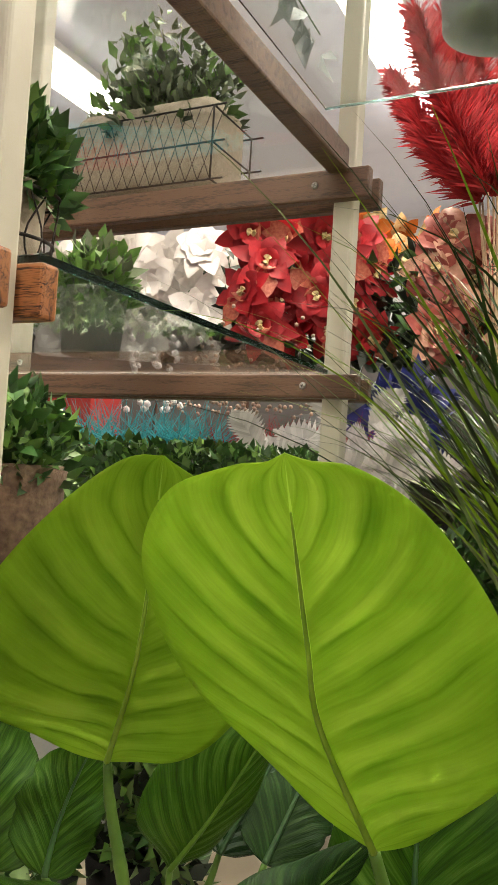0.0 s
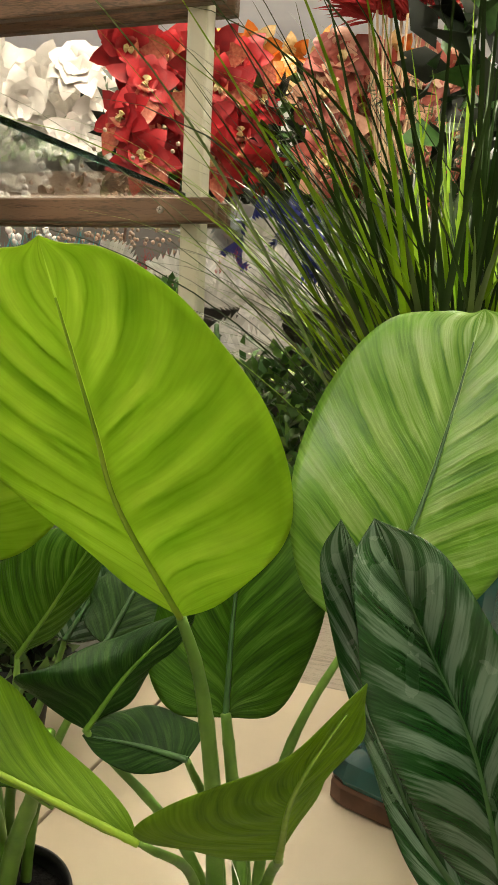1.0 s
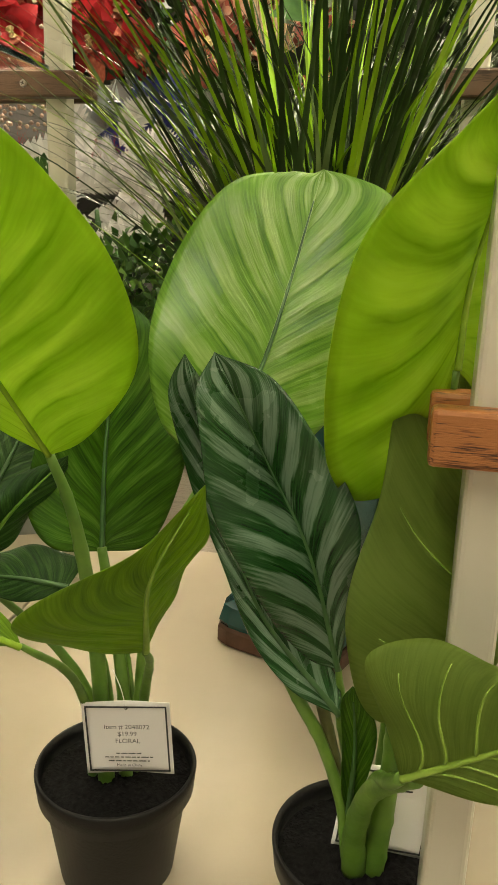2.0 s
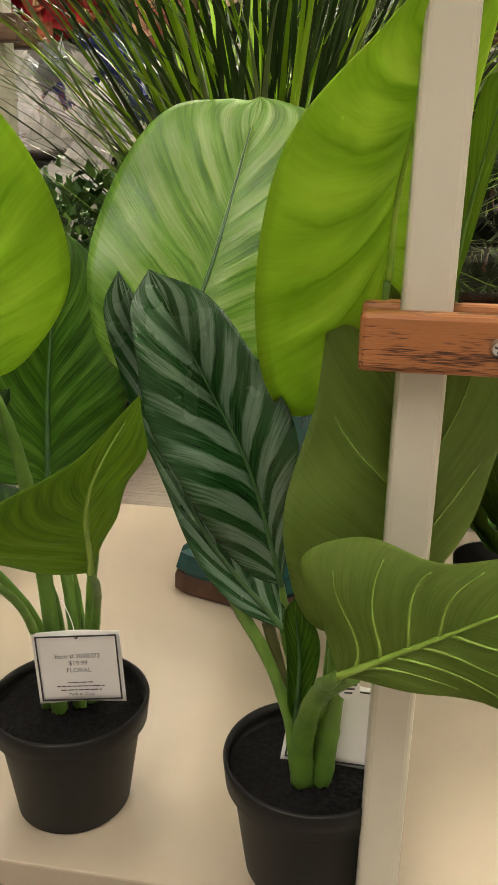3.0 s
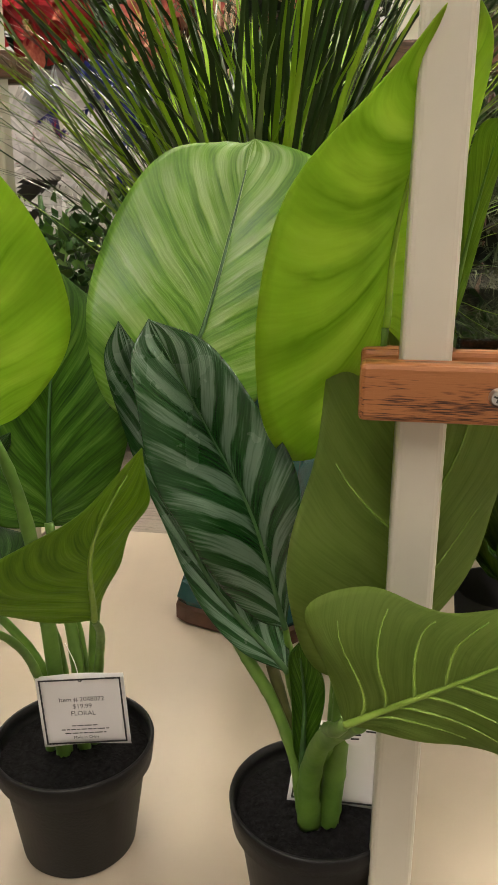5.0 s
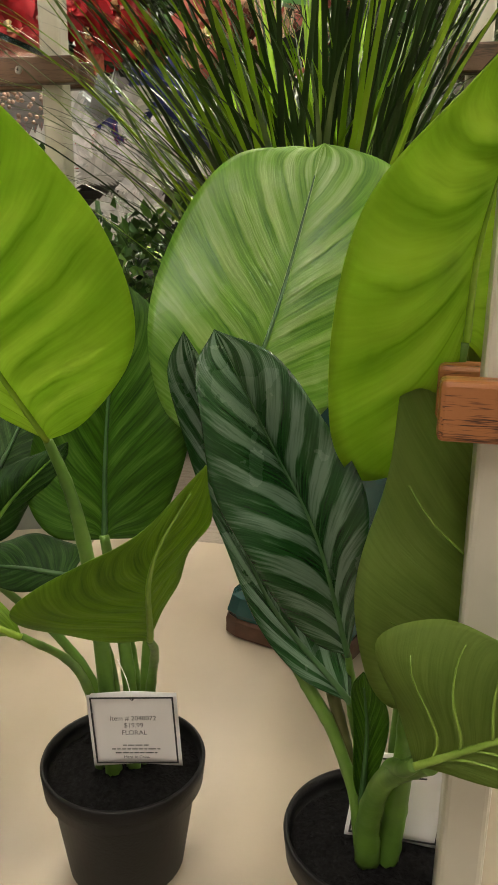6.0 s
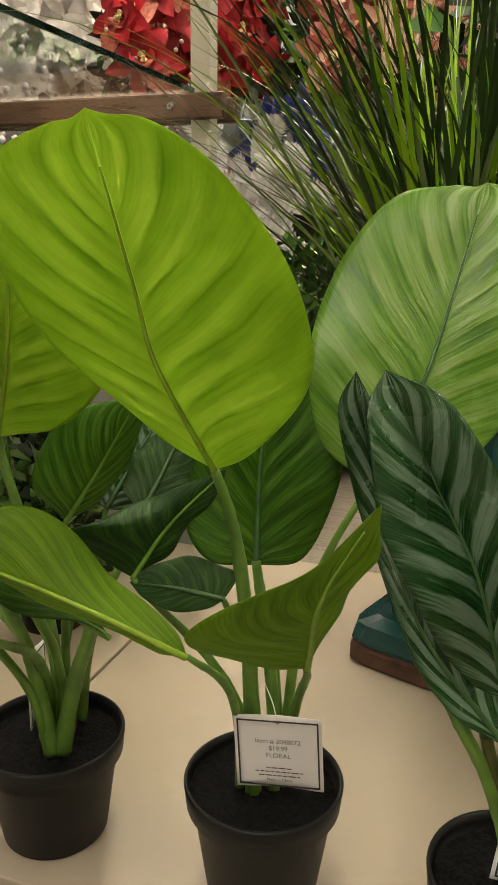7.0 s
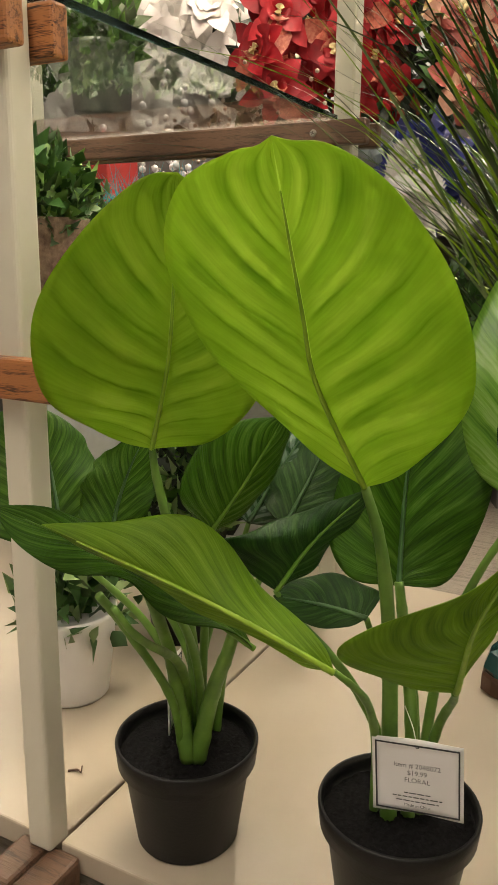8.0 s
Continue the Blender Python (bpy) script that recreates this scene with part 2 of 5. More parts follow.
GLITTER_PETAL = plain("glitter_petal", (0.36, 0.05, 0.03), (0.58, 0.19, 0.11), 90, 0.45, vary=0.25)
CORAL_PETAL = plain("coral_petal", (0.27, 0.045, 0.035), (0.44, 0.11, 0.08), 30, 0.5, vary=0.3)
CORAL_RIM = plain("coral_rim", (0.55, 0.27, 0.18), (0.68, 0.38, 0.27), 60, 0.45)
GOLD = plain("gold_stamen", (0.55, 0.40, 0.16), (0.75, 0.62, 0.35), 60, 0.4)
ORANGE_PETAL = plain("orange_petal", (0.60, 0.10, 0.015), (0.80, 0.34, 0.04), 20, 0.5, vary=0.35)
RED_PLUME = plain("red_plume", (0.30, 0.006, 0.012), (0.55, 0.03, 0.035), 30, 0.7, vary=0.35)
BEIGE = plain("beige_stem", (0.42, 0.28, 0.17), (0.58, 0.42, 0.28), 40, 0.6)
BERRY = plain("tan_berry", (0.20, 0.12, 0.08), (0.40, 0.28, 0.21), 60, 0.5, vary=0.4)
SILVER = plain("silver_leaf", (0.30, 0.34, 0.34), (0.48, 0.52, 0.52), 30, 0.5, vary=0.25)
WHITE_FROND = plain("white_frond", (0.62, 0.60, 0.60), (0.78, 0.76, 0.75), 40, 0.6, vary=0.2)
BLUE = plain("blue_cloth", (0.008, 0.012, 0.10), (0.02, 0.03, 0.22), 30, 0.5, vary=0.3)
CYAN = plain("cyan_spike", (0.03, 0.36, 0.42), (0.10, 0.52, 0.58), 30, 0.45, vary=0.3)
BURLAP = plain("burlap", (0.36, 0.30, 0.22), (0.50, 0.43, 0.33), 120, 0.8, bump=0.6, bump_scale=400)
WICKER = plain("wicker", (0.12, 0.07, 0.045), (0.27, 0.18, 0.12), 150, 0.7, bump=0.8, bump_scale=220)
WIRE = plain("wire", (0.02, 0.016, 0.014), (0.05, 0.04, 0.035), 60, 0.45, metal=0.6)
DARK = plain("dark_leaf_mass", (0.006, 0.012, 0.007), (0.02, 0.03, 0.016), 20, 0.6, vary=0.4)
PINK = plain("pink_cone", (0.32, 0.10, 0.09), (0.48, 0.20, 0.17), 60, 0.6, vary=0.3)
RED_BOX = plain("red_box", (0.36, 0.02, 0.02), (0.45, 0.04, 0.03), 10, 0.5)
TIN = plain("tin", (0.30, 0.31, 0.29), (0.48, 0.49, 0.47), 12, 0.32, metal=0.8)
SHELF_PAINT = plain("far_shelf_paint", (0.10, 0.095, 0.09), (0.14, 0.13, 0.12), 6, 0.6)


# ---------------------------------------------------------------- mesh helpers
def mesh_object(name, verts, faces, mats, parent=None, label="", face_mats=None, smooth=True, attrs=None):
    me = bpy.data.meshes.new(name)
    me.from_pydata([tuple(v) for v in verts], [], faces)
    for m in (mats if isinstance(mats, (list, tuple)) else [mats]):
        me.materials.append(m)
    if face_mats:
        me.polygons.foreach_set("material_index", face_mats)
    if smooth:
        me.polygons.foreach_set("use_smooth", [True] * len(me.polygons))
    for key, values in (attrs or {}).items():
        me.attributes.new(key, "FLOAT", "POINT").data.foreach_set("value", values)
    me.update()
    ob = new(name, me)
    if parent:
        ob.parent = parent
    if label:
        ob["label"] = label
    return ob


def part(name, bm, mat, parent=None, label="", smooth=False):
    me = bpy.data.meshes.new(name)
    bmesh.ops.recalc_face_normals(bm, faces=bm.faces)
    bm.to_mesh(me)
    bm.free()
    for m in (mat if isinstance(mat, (list, tuple)) else [mat]):
        me.materials.append(m)
    if smooth:
        me.polygons.foreach_set("use_smooth", [True] * len(me.polygons))
    ob = new(name, me)
    if parent:
        ob.parent = parent
    if label:
        ob["label"] = label
    return ob


def box_bm(x0, x1, y0, y1, z0, z1, bevel=0.0, seg=2):
    bm = bmesh.new()
    bmesh.ops.create_cube(bm, size=1, matrix=Matrix.Translation(((x0 + x1) / 2, (y0 + y1) / 2, (z0 + z1) / 2)) @ Matrix.Diagonal((x1 - x0, y1 - y0, z1 - z0, 1)))
    if bevel:
        bmesh.ops.bevel(bm, geom=bm.edges[:], offset=bevel, segments=seg, affect="EDGES", profile=0.5)
    return bm


def thing(name, place, label, category, group="", kind=""):
    e = new(name)
    e.location = place
    e.empty_display_size = 0.05
    return tagged(e, label, category, group, kind)


def lathe(name, profile, mat, parent=None, label="", steps=48, squash=1.0, at=(0, 0, 0)):
    v, f = [], []
    for r, z in profile:
        for i in range(steps):
            a = 2 * math.pi * i / steps
            v.append((at[0] + r * math.cos(a), at[1] + r * math.sin(a) * squash, at[2] + z))
    k = len(profile)
    for j in range(k - 1):
        for i in range(steps):
            i2 = (i + 1) % steps
            f.append((j * steps + i, j * steps + i2, (j + 1) * steps + i2, (j + 1) * steps + i))
    f.append(tuple(range(steps))[::-1])
    f.append(tuple((k - 1) * steps + i for i in range(steps)))
    return mesh_object(name, v, f, mat, parent, label)


def bez(points, n):
    """A smooth curve through the given points."""
    p = [Vector(q) for q in points]
    p = [2 * p[0] - p[1]] + p + [2 * p[-1] - p[-2]]
    out, segs = [], len(p) - 3
    for i in range(n + 1):
        t = i / n * segs
        k = min(int(t), segs - 1)
        t -= k
        a, b, c, d = p[k:k + 4]
        out.append(0.5 * ((2 * b) + (c - a) * t + (2 * a - 5 * b + 4 * c - d) * t * t + (3 * b - a - 3 * c + d) * t ** 3))
    return out


def tube_data(points, r0, r1, sides=8, knots=0.0):
    v, f = [], []
    n = len(points)
    for i, p in enumerate(points):
        t = (points[min(i + 1, n - 1)] - points[max(i - 1, 0)]).normalized()
        a = t.cross(Vector((0.31, 0.22, 0.92)))
        a = a.normalized() if a.length > 1e-4 else Vector((1, 0, 0))
        b = t.cross(a)
        r = r0 + (r1 - r0) * i / (n - 1)
        if knots and i % 6 == 3:
            r *= 1 + knots
        for k in range(sides):
            w = 2 * math.pi * k / sides
            v.append(p + r * (math.cos(w) * a + math.sin(w) * b))
    for i in range(n - 1):
        for k in range(sides):
            k2 = (k + 1) % sides
            f.append((i * sides + k, i * sides + k2, (i + 1) * sides + k2, (i + 1) * sides + k))
    f.append(tuple(range(sides))[::-1])
    f.append(tuple((n - 1) * sides + k for k in range(sides)))
    return v, f


def tube(name, points, r0, r1, mat, parent=None, label="", sides=8, n=16, knots=0.0):
    v, f = tube_data(bez(points, n), r0, r1, sides, knots)
    return mesh_object(name, v, f, mat, parent, label)


def leaf(parent, base, mid, tip, left, right, front, back, bow=0.12, wave=0.004, waves=2.5, ripple=0.0009, ribs=10,
         widest=0.8, seed=0, rib_mat=None, rib=True, rib_from=0.0, nub=0.05, label="", roundness=0.56, foot=None, side_veins=0, lean=0.40):
    """A broad cloth leaf: a bowed midrib through base, mid and tip, and how far the blade reaches to either side at its middle."""
    rnd = random.Random(seed)
    base, mid, tip = Vector(base), Vector(mid), Vector(tip)
    reach = {-1: Vector(left) - mid, 1: Vector(right) - mid}
    ctrl = 2 * mid - (base + tip) / 2
    n, m = 48, 12
    verts, faces, along, across, line = [], [], [], [], []
    ph = rnd.uniform(0, 6.28)
    axis = (tip - base).normalized()
    nrm = axis.cross((reach[1] - reach[-1]).normalized()).normalized() * -1
    eye_side = Vector((0.06, -0.03, 0.57)) - mid
    if nrm.dot(eye_side) < 0:
        nrm = -nrm

    def at_blade(s, u):
        p = (1 - s) ** 2 * base + 2 * s * (1 - s) * ctrl + s * s * tip
        x = 2 * s ** widest - 1
        w = max(0.0, 1 - abs(x) ** 2.2) ** ((foot or roundness) if x < 0 else roundness)
        if s > 0.955:
            w = max(w * (0.955 - s) / 0.045 * 0 + w * (1 - s) / 0.045, nub * ((1 - s) / 0.045) ** 0.6)
        r = reach[1 if u > 0 else -1]
        a = abs(u)
        q = p + r * (a * w)
        q += nrm * (r.length * w * bow * (a - a * a) * 2.0)
        q += nrm * (wave * u * u * math.sin(waves * 6.28 * s + ph + (1.7 if u > 0 else 0)) * min(1, 4 * w) + ripple * math.sin(6.28 * ribs * (s - lean * a ** 0.85)) * min(1, 5 * a) * (1 - u ** 4) * w)
        return q + r.normalized() * (0.0014 * math.sin(23 * s + ph + 2 * u) + 0.0009 * math.sin(51 * s + 3 * ph)) * a * a * w

    for i in range(n + 1):
        s = i / n
        line.append(at_blade(s, 0) + nrm * 0.0010)
        for j in range(-m, m + 1):
            verts.append(at_blade(s, j / m))
            along.append(s)
            across.append(j / m)
    k = 2 * m + 1
    for i in range(n):
        for j in range(k - 1):
            faces.append((i * k + j, i * k + j + 1, (i + 1) * k + j + 1, (i + 1) * k + j))
    ob = mesh_object("leaf", verts, faces, [front, back], parent, label, attrs={"along": along, "across": across})
    me = ob.data
    if sum((p.normal.dot(nrm) for p in me.polygons)) < 0:
        me.flip_normals()
    sol = ob.modifiers.new("thickness", "SOLIDIFY")
    sol.thickness, sol.offset, sol.material_offset = 0.0008, 0.0, 1
    if rib:
        v, f = tube_data(line[int(n * rib_from):int(n * 0.93)], 0.0024, 0.0006, 7, 0.12)
        mesh_object("midrib", v, f, rib_mat or RIB_GREEN, ob)
    for i in range(side_veins):
        for sg in (-1, 1):
            s0 = 0.06 + rib_from * 0.6 + (0.62 - rib_from * 0.5) * (i + 0.25 * (sg > 0)) / side_veins
            pts = [at_blade(s0 + 0.31 * (k / 9) ** 0.9, sg * 0.78 * k / 9) + nrm * 0.0005 for k in range(10)]
            v, f = tube_data(pts, 0.0013, 0.0003, 6)
            mesh_object("vein", v, f, rib_mat or RIB_GREEN, ob)
    return ob


def even_curve(points, count):
    """A smooth curve through the points, with samples at even distances."""
    p = [Vector(q) for q in points]
    p = [2 * p[0] - p[1]] + p + [2 * p[-1] - p[-2]]
    k = [0.0]
    for a, b in zip(p, p[1:]):
        k.append(k[-1] + max(1e-5, (b - a).length) ** 0.5)
    fine = []
    for i in range(1, len(p) - 2):
        for j in range(24):
            t = k[i] + (k[i + 1] - k[i]) * j / 24

            def mix(a, b, ta, tb):
                return a * ((tb - t) / (tb - ta)) + b * ((t - ta) / (tb - ta))

            a1, a2, a3 = (mix(p[q], p[q + 1], k[q], k[q + 1]) for q in (i - 1, i, i + 1))
            fine.append(mix(mix(a1, a2, k[i - 1], k[i + 1]), mix(a2, a3, k[i], k[i + 2]), k[i], k[i + 1]))
    fine.append(p[-2])
    run = [0.0]
    for a, b in zip(fine, fine[1:]):
        run.append(run[-1] + (b - a).length)
    out, q = [], 0
    for i in range(count + 1):
        d = run[-1] * i / count
        while q < len(run) - 2 and run[q + 1] < d:
            q += 1
        out.append(fine[q].lerp(fine[q + 1], min(1.0, (d - run[q]) / max(1e-9, run[q + 1] - run[q]))))
    return out


def blade(parent, rib, left, right, front, back, bow=0.1, wave=0.003, waves=2.5, ripple=0.0010, ribs=9, lean=0.40, seed=0, rib_mat=None, side_veins=0, label=""):
    """A broad cloth leaf: a midrib spline from base to tip, a margin spline on either side and pleats along the side veins."""
    rnd = random.Random(seed)
    n, m = 88, 14
    ph = rnd.uniform(0, 6.28)
    mid = even_curve(rib, n)
    edges = {}
    for sg, pts in ((-1, left), (1, right)):
        edges[sg] = even_curve([rib[0]] + list(pts) + [rib[-1]], n)
    eye_side = Vector((0.08, -0.03, 0.57))
    wide = {}
    flat = Vector((0, 0, 0))
    for i in range(n + 1):
        t = (mid[min(n, i + 1)] - mid[max(0, i - 1)]).normalized()
        for sg in (-1, 1):
            w = edges[sg][i] - mid[i]
            wide[sg, i] = w
            flat += t.cross(w) * sg
    flip = 1 if flat.dot(eye_side - mid[n // 2]) > 0 else -1
    side_n = {}
    for sg in (-1, 1):
        for i in range(n + 1):
            acc = Vector((0, 0, 0))
            for k in range(max(1, i - 9), min(n - 1, i + 9) + 1):
                acc += (mid[k + 1] - mid[k - 1]).cross(wide[sg, k]) * sg
            side_n[sg, i] = (acc.normalized() if acc.length > 1e-9 else flat.normalized()) * flip

    def at_blade(s, u):
        x = min(max(s, 0.0), 1.0) * n
        i = min(int(x), n - 1)
        x -= i
        sg, a = (1 if u > 0 else -1), abs(u)
        w = wide[sg, i].lerp(wide[sg, i + 1], x)
        nr = side_n[sg, i].lerp(side_n[sg, i + 1], x)
        size = min(1.0, w.length / 0.03)
        q = mid[i].lerp(mid[i + 1], x) + w * a
        q += nr * (w.length * bow * (a - a * a) * 2.0)
        q += nr * (wave * u * u * math.sin(waves * 6.28 * s + ph + (1.7 if u > 0 else 0)) * size)
        pleat = abs(math.sin(math.pi * (ribs * (s - lean * a ** 0.85) + 0.17 * sg + 0.12 * math.sin(9 * s + ph)))) ** 0.6 - 0.6
        q += nr * (ripple * pleat * min(1, 5 * a) * (1 - a ** 3) * size)
        return q

    verts, faces, along, across = [], [], [], []
    for i in range(n + 1):
        for j in range(-m, m + 1):
            verts.append(at_blade(i / n, j / m))
            along.append(i / n)
            across.append(j / m)
    k = 2 * m + 1
    for i in range(n):
        for j in range(k - 1):
            faces.append((i * k + j, i * k + j + 1, (i + 1) * k + j + 1, (i + 1) * k + j))
    ob = mesh_object("leaf", verts, faces, [front, back], parent, label, attrs={"along": along, "across": across})
    if sum(p.normal.dot(flat) * flip * p.area for p in ob.data.polygons) < 0:
        ob.data.flip_normals()
    sol = ob.modifiers.new("thickness", "SOLIDIFY")
    sol.thickness, sol.offset, sol.material_offset = 0.0008, 0.0, 1
    line = [at_blade(i / n, 0) + side_n[1, i] * 0.0009 for i in range(int(n * 0.9))]
    v, f = tube_data(line, 0.0023, 0.0005, 7, 0.12)
    mesh_object("midrib", v, f, rib_mat or RIB_GREEN, ob)
    for i in range(side_veins):
        for sg in (-1, 1):
            s0 = 0.05 + 0.55 * (i + 0.25 * (sg > 0)) / side_veins
            pts = [at_blade(s0 + 0.31 * (q / 9) ** 0.9, sg * 0.78 * q / 9) + side_n[sg, int(n * s0)] * 0.0005 for q in range(10)]
            v, f = tube_data(pts, 0.0011, 0.0003, 6)
            mesh_object("vein", v, f, rib_mat or RIB_GREEN, ob)
    return ob


# ---------------------------------------------------------------- the shop's shell
def slab(name, x0, x1, y0, y1, z0, z1, mat, label, category):
    return tagged(part(name, box_bm(x0, x1, y0, y1, z0, z1), mat), label, category, kind="structure")


slab("floor", -7, 6, -5, 8, -0.05, 0, FLOOR, "pale worn wood-look shop floor", "floor")
slab("ceiling", -7, 6, -5, 8, CEILING, CEILING + 0.05, CEIL, "plain pale grey shop ceiling", "ceiling")
slab("wall_north", -7, 6, 8, 8.1, 0, CEILING, WALL, "pale grey shop wall", "wall")
slab("wall_south", -7, 6, -5.1, -5, 0, CEILING, WALL, "pale grey shop wall", "wall")
slab("wall_east", 6, 6.1, -5, 8, 0, CEILING, WALL, "pale grey shop wall", "wall")
slab("wall_west", -7.1, -7, -5, 8, 0, CEILING, WALL, "pale grey shop wall", "wall")

for lx, ly in LAMPS:
    lamp = thing("ceiling_light", (lx, ly, CEILING), "long white fluorescent strip light under the ceiling", "lamp", "shop ceiling lights")
    part("housing", box_bm(-0.16, 0.16, -1.15, 1.15, -0.05, -0.001, 0.008), POT_WHITE, lamp)
    part("diffuser", box_bm(-0.12, 0.12, -1.1, 1.1, -0.085, -0.052, 0.01), LIGHT, lamp, "glowing white diffuser")

# ---------------------------------------------------------------- platform and shelving
FRONT, BACK, TOP = 0.408, 1.12, 0.07


def platform(x0, x1):
    p = thing("display_platform", ((x0 + x1) / 2, (FRONT + BACK) / 2, 0), "low cream-painted platform board on the shop floor", "platform", "display platforms")
    w, d = (x1 - x0) / 2, (BACK - FRONT) / 2
    part("board", box_bm(-w, w, -d, d, 0.045, TOP, 0.002), BOARD, p)
    part("plinth", box_bm(-w + 0.02, w - 0.02, -d + 0.04, d - 0.02, 0.0, 0.045), WALNUT, p, "dark wooden plinth")


platform(-1.15, -0.383)
platform(-0.379, 0.95)


def screw(parent, x, y, z):
    bm = bmesh.new()
    bmesh.ops.create_cone(bm, cap_ends=True, segments=20, radius1=0.0052, radius2=0.0036, depth=0.003, matrix=pose(x, y, z, 90))
    slot = bmesh.new()
    for a in (0, 90):
        bmesh.ops.create_cube(slot, size=1, matrix=pose(x, y - 0.0013, z, 0, a + 20) @ Matrix.Diagonal((0.0052, 0.0008, 0.0010, 1)))
    head = part("screw", bm, STEEL, parent, "steel cross-head screw", smooth=False)
    part("slot", slot, INK, head)


def post(parent, x, y, w=0.027):
    part("post", box_bm(x - w / 2, x + w / 2, y - w / 2, y + w / 2, 0.0665, 2.0, 0.004, 3), POST, parent)


def bar_pair(parent, x0, x1, y, z0, z1, mat, screws):
    """Two bars that clamp the posts between them."""
    for a, b in ((-0.031, -0.014), (0.014, 0.031)):
        bar = part("bar", box_bm(x0, x1, y + a, y + b, z0, z1, 0.003), mat, parent)
    for sx in screws:
        screw(parent, sx, y - 0.032, (z0 + z1) / 2)


LEVELS = (0.4795, 0.7405, 1.002)
left_unit = thing("shelf_unit", (0, 0, 0), "cream-post shelving unit with wooden bars and glass shelves", "shelf", "shelving units")
right_unit = thing("shelf_unit", (0, 0, 0), "cream-post shelving unit with wooden bars and glass shelves", "shelf", "shelving units")
LX, RX, FY, RY = -0.393, 0.1515, 0.408, 0.985
post(left_unit, LX, FY, 0.026)
post(left_unit, -0.358, RY, 0.028)
post(left_unit, -0.95, FY)
post(left_unit, -0.90, RY)
post(right_unit, RX, FY)
post(right_unit, RX, RY)
post(right_unit, 0.72, FY)
post(right_unit, 0.72, RY)
for z in LEVELS:
    hi = 0.0155 if z < 1 else 0.02
    up, half = {LEVELS[0]: (0.012, 0.0155), LEVELS[1]: (-0.003, 0.019)}.get(z, (0.0, hi))
    bar_pair(left_unit, -1.02, -0.338 if z == LEVELS[0] else -0.360, FY, z + up - half, z + up + half, OAK, (-0.43,))
    bar_pair(left_unit, -0.96, -0.319, RY, z - hi, z + hi, WALNUT, (-0.392, -0.87))
    bar_pair(right_unit, 0.117, 0.78, FY, z - hi, z + hi, OAK, (0.187,))
    if z > LEVELS[0]:
        bar_pair(right_unit, 0.117, 0.78, RY, z - hi, z + hi, WALNUT, (0.187,))
    else:
        # lowest level: one thin pale strip at the rear instead of the bar pair
        part("rear_strip", box_bm(0.117, 0.78, RY - 0.024, RY - 0.015, z - 0.002, z + 0.0155, 0.002), POST, right_unit, "thin pale strip at the rear")
    for unit, x0, x1 in ((left_unit, -1.0, -0.365), (right_unit, 0.17, 0.76)):
        g = part("glass_shelf", box_bm(x0, x1, 0.424, 1.09, z + hi + 0.001, z + hi + 0.007, 0.001), GLASS, unit, "clear glass shelf with green edges")
        g.visible_shadow = False
        part("glass_edge", box_bm(x0 - 0.0005, x0 + 0.0015, 0.424, 1.09, z + hi + 0.001, z + hi + 0.007), GLASS_EDGE, g)
        part("glass_edge", box_bm(x1 - 0.0015, x1 + 0.0005, 0.424, 1.09, z + hi + 0.001, z + hi + 0.007), GLASS_EDGE, g)
# the bay's own top shelf, between the two units
shelf = thing("glass_shelf", (0, 0, 0), "clear glass shelf over the plants, on wooden side rails", "shelf")
part("pane", box_bm(-0.34, 0.13, 0.42, 0.845, 1.046, 1.052, 0.001), GLASS, shelf).visible_shadow = False
part("edge", box_bm(-0.34, 0.13, 0.845, 0.8475, 1.046, 1.052), GLASS_EDGE, shelf)
part("side_rail", box_bm(0.103, 0.130, 0.44, 0.95, 1.013, 1.045, 0.003), WALNUT, right_unit)
# side rail of the top level
part("side_rail", box_bm(-0.372, -0.345, 0.44, 0.95, 1.013, 1.045, 0.003), WALNUT, left_unit)
for x in (LX - 0.012, LX + 0.022):
    part("foot", box_bm(x - 0.016, x + 0.016, 0.352, 0.4065, 0.0, 0.066, 0.004), WALNUT, left_unit, "dark wooden foot block")


# ---------------------------------------------------------------- the large-leaved plants
RIM = 0.0974


def pot(parent, x, y):
    z = TOP
    prof = [(0.0437, 0), (0.0455, 0.002), (0.056, 0.074), (0.0575, 0.076), (0.0615, 0.077), (0.0635, 0.0955), (0.0628, RIM), (0.0606, RIM), (0.0590, 0.088), (0.0560, 0.078)]
    p = lathe("pot", prof[:8] + [(0.0595, 0.09), (0.0585, 0.081)], POT_BLACK, parent, "matt black plastic nursery pot", 64, at=(x, y, z))
    rnd = random.Random(int(1000 * abs(x)))
    v, f = [(x, y, z + 0.085)], []
    R, S = 14, 48
    for i in range(1, R + 1):
        for j in range(S):
            r = 0.0588 * i / R
            a = 2 * math.pi * j / S
            v.append((x + r * math.cos(a), y + r * math.sin(a), z + 0.083 + rnd.uniform(-0.0016, 0.0016) + 0.004 * (1 - i / R)))
    for j in range(S):
        f.append((0, 1 + j, 1 + (j + 1) % S))
        for i in range(R - 1):
            f.append((1 + i * S + j, 1 + (i + 1) * S + j, 1 + (i + 1) * S + (j + 1) % S, 1 + i * S + (j + 1) % S))
    mesh_object("soil", v, f, SOIL, parent, "loose black soil")


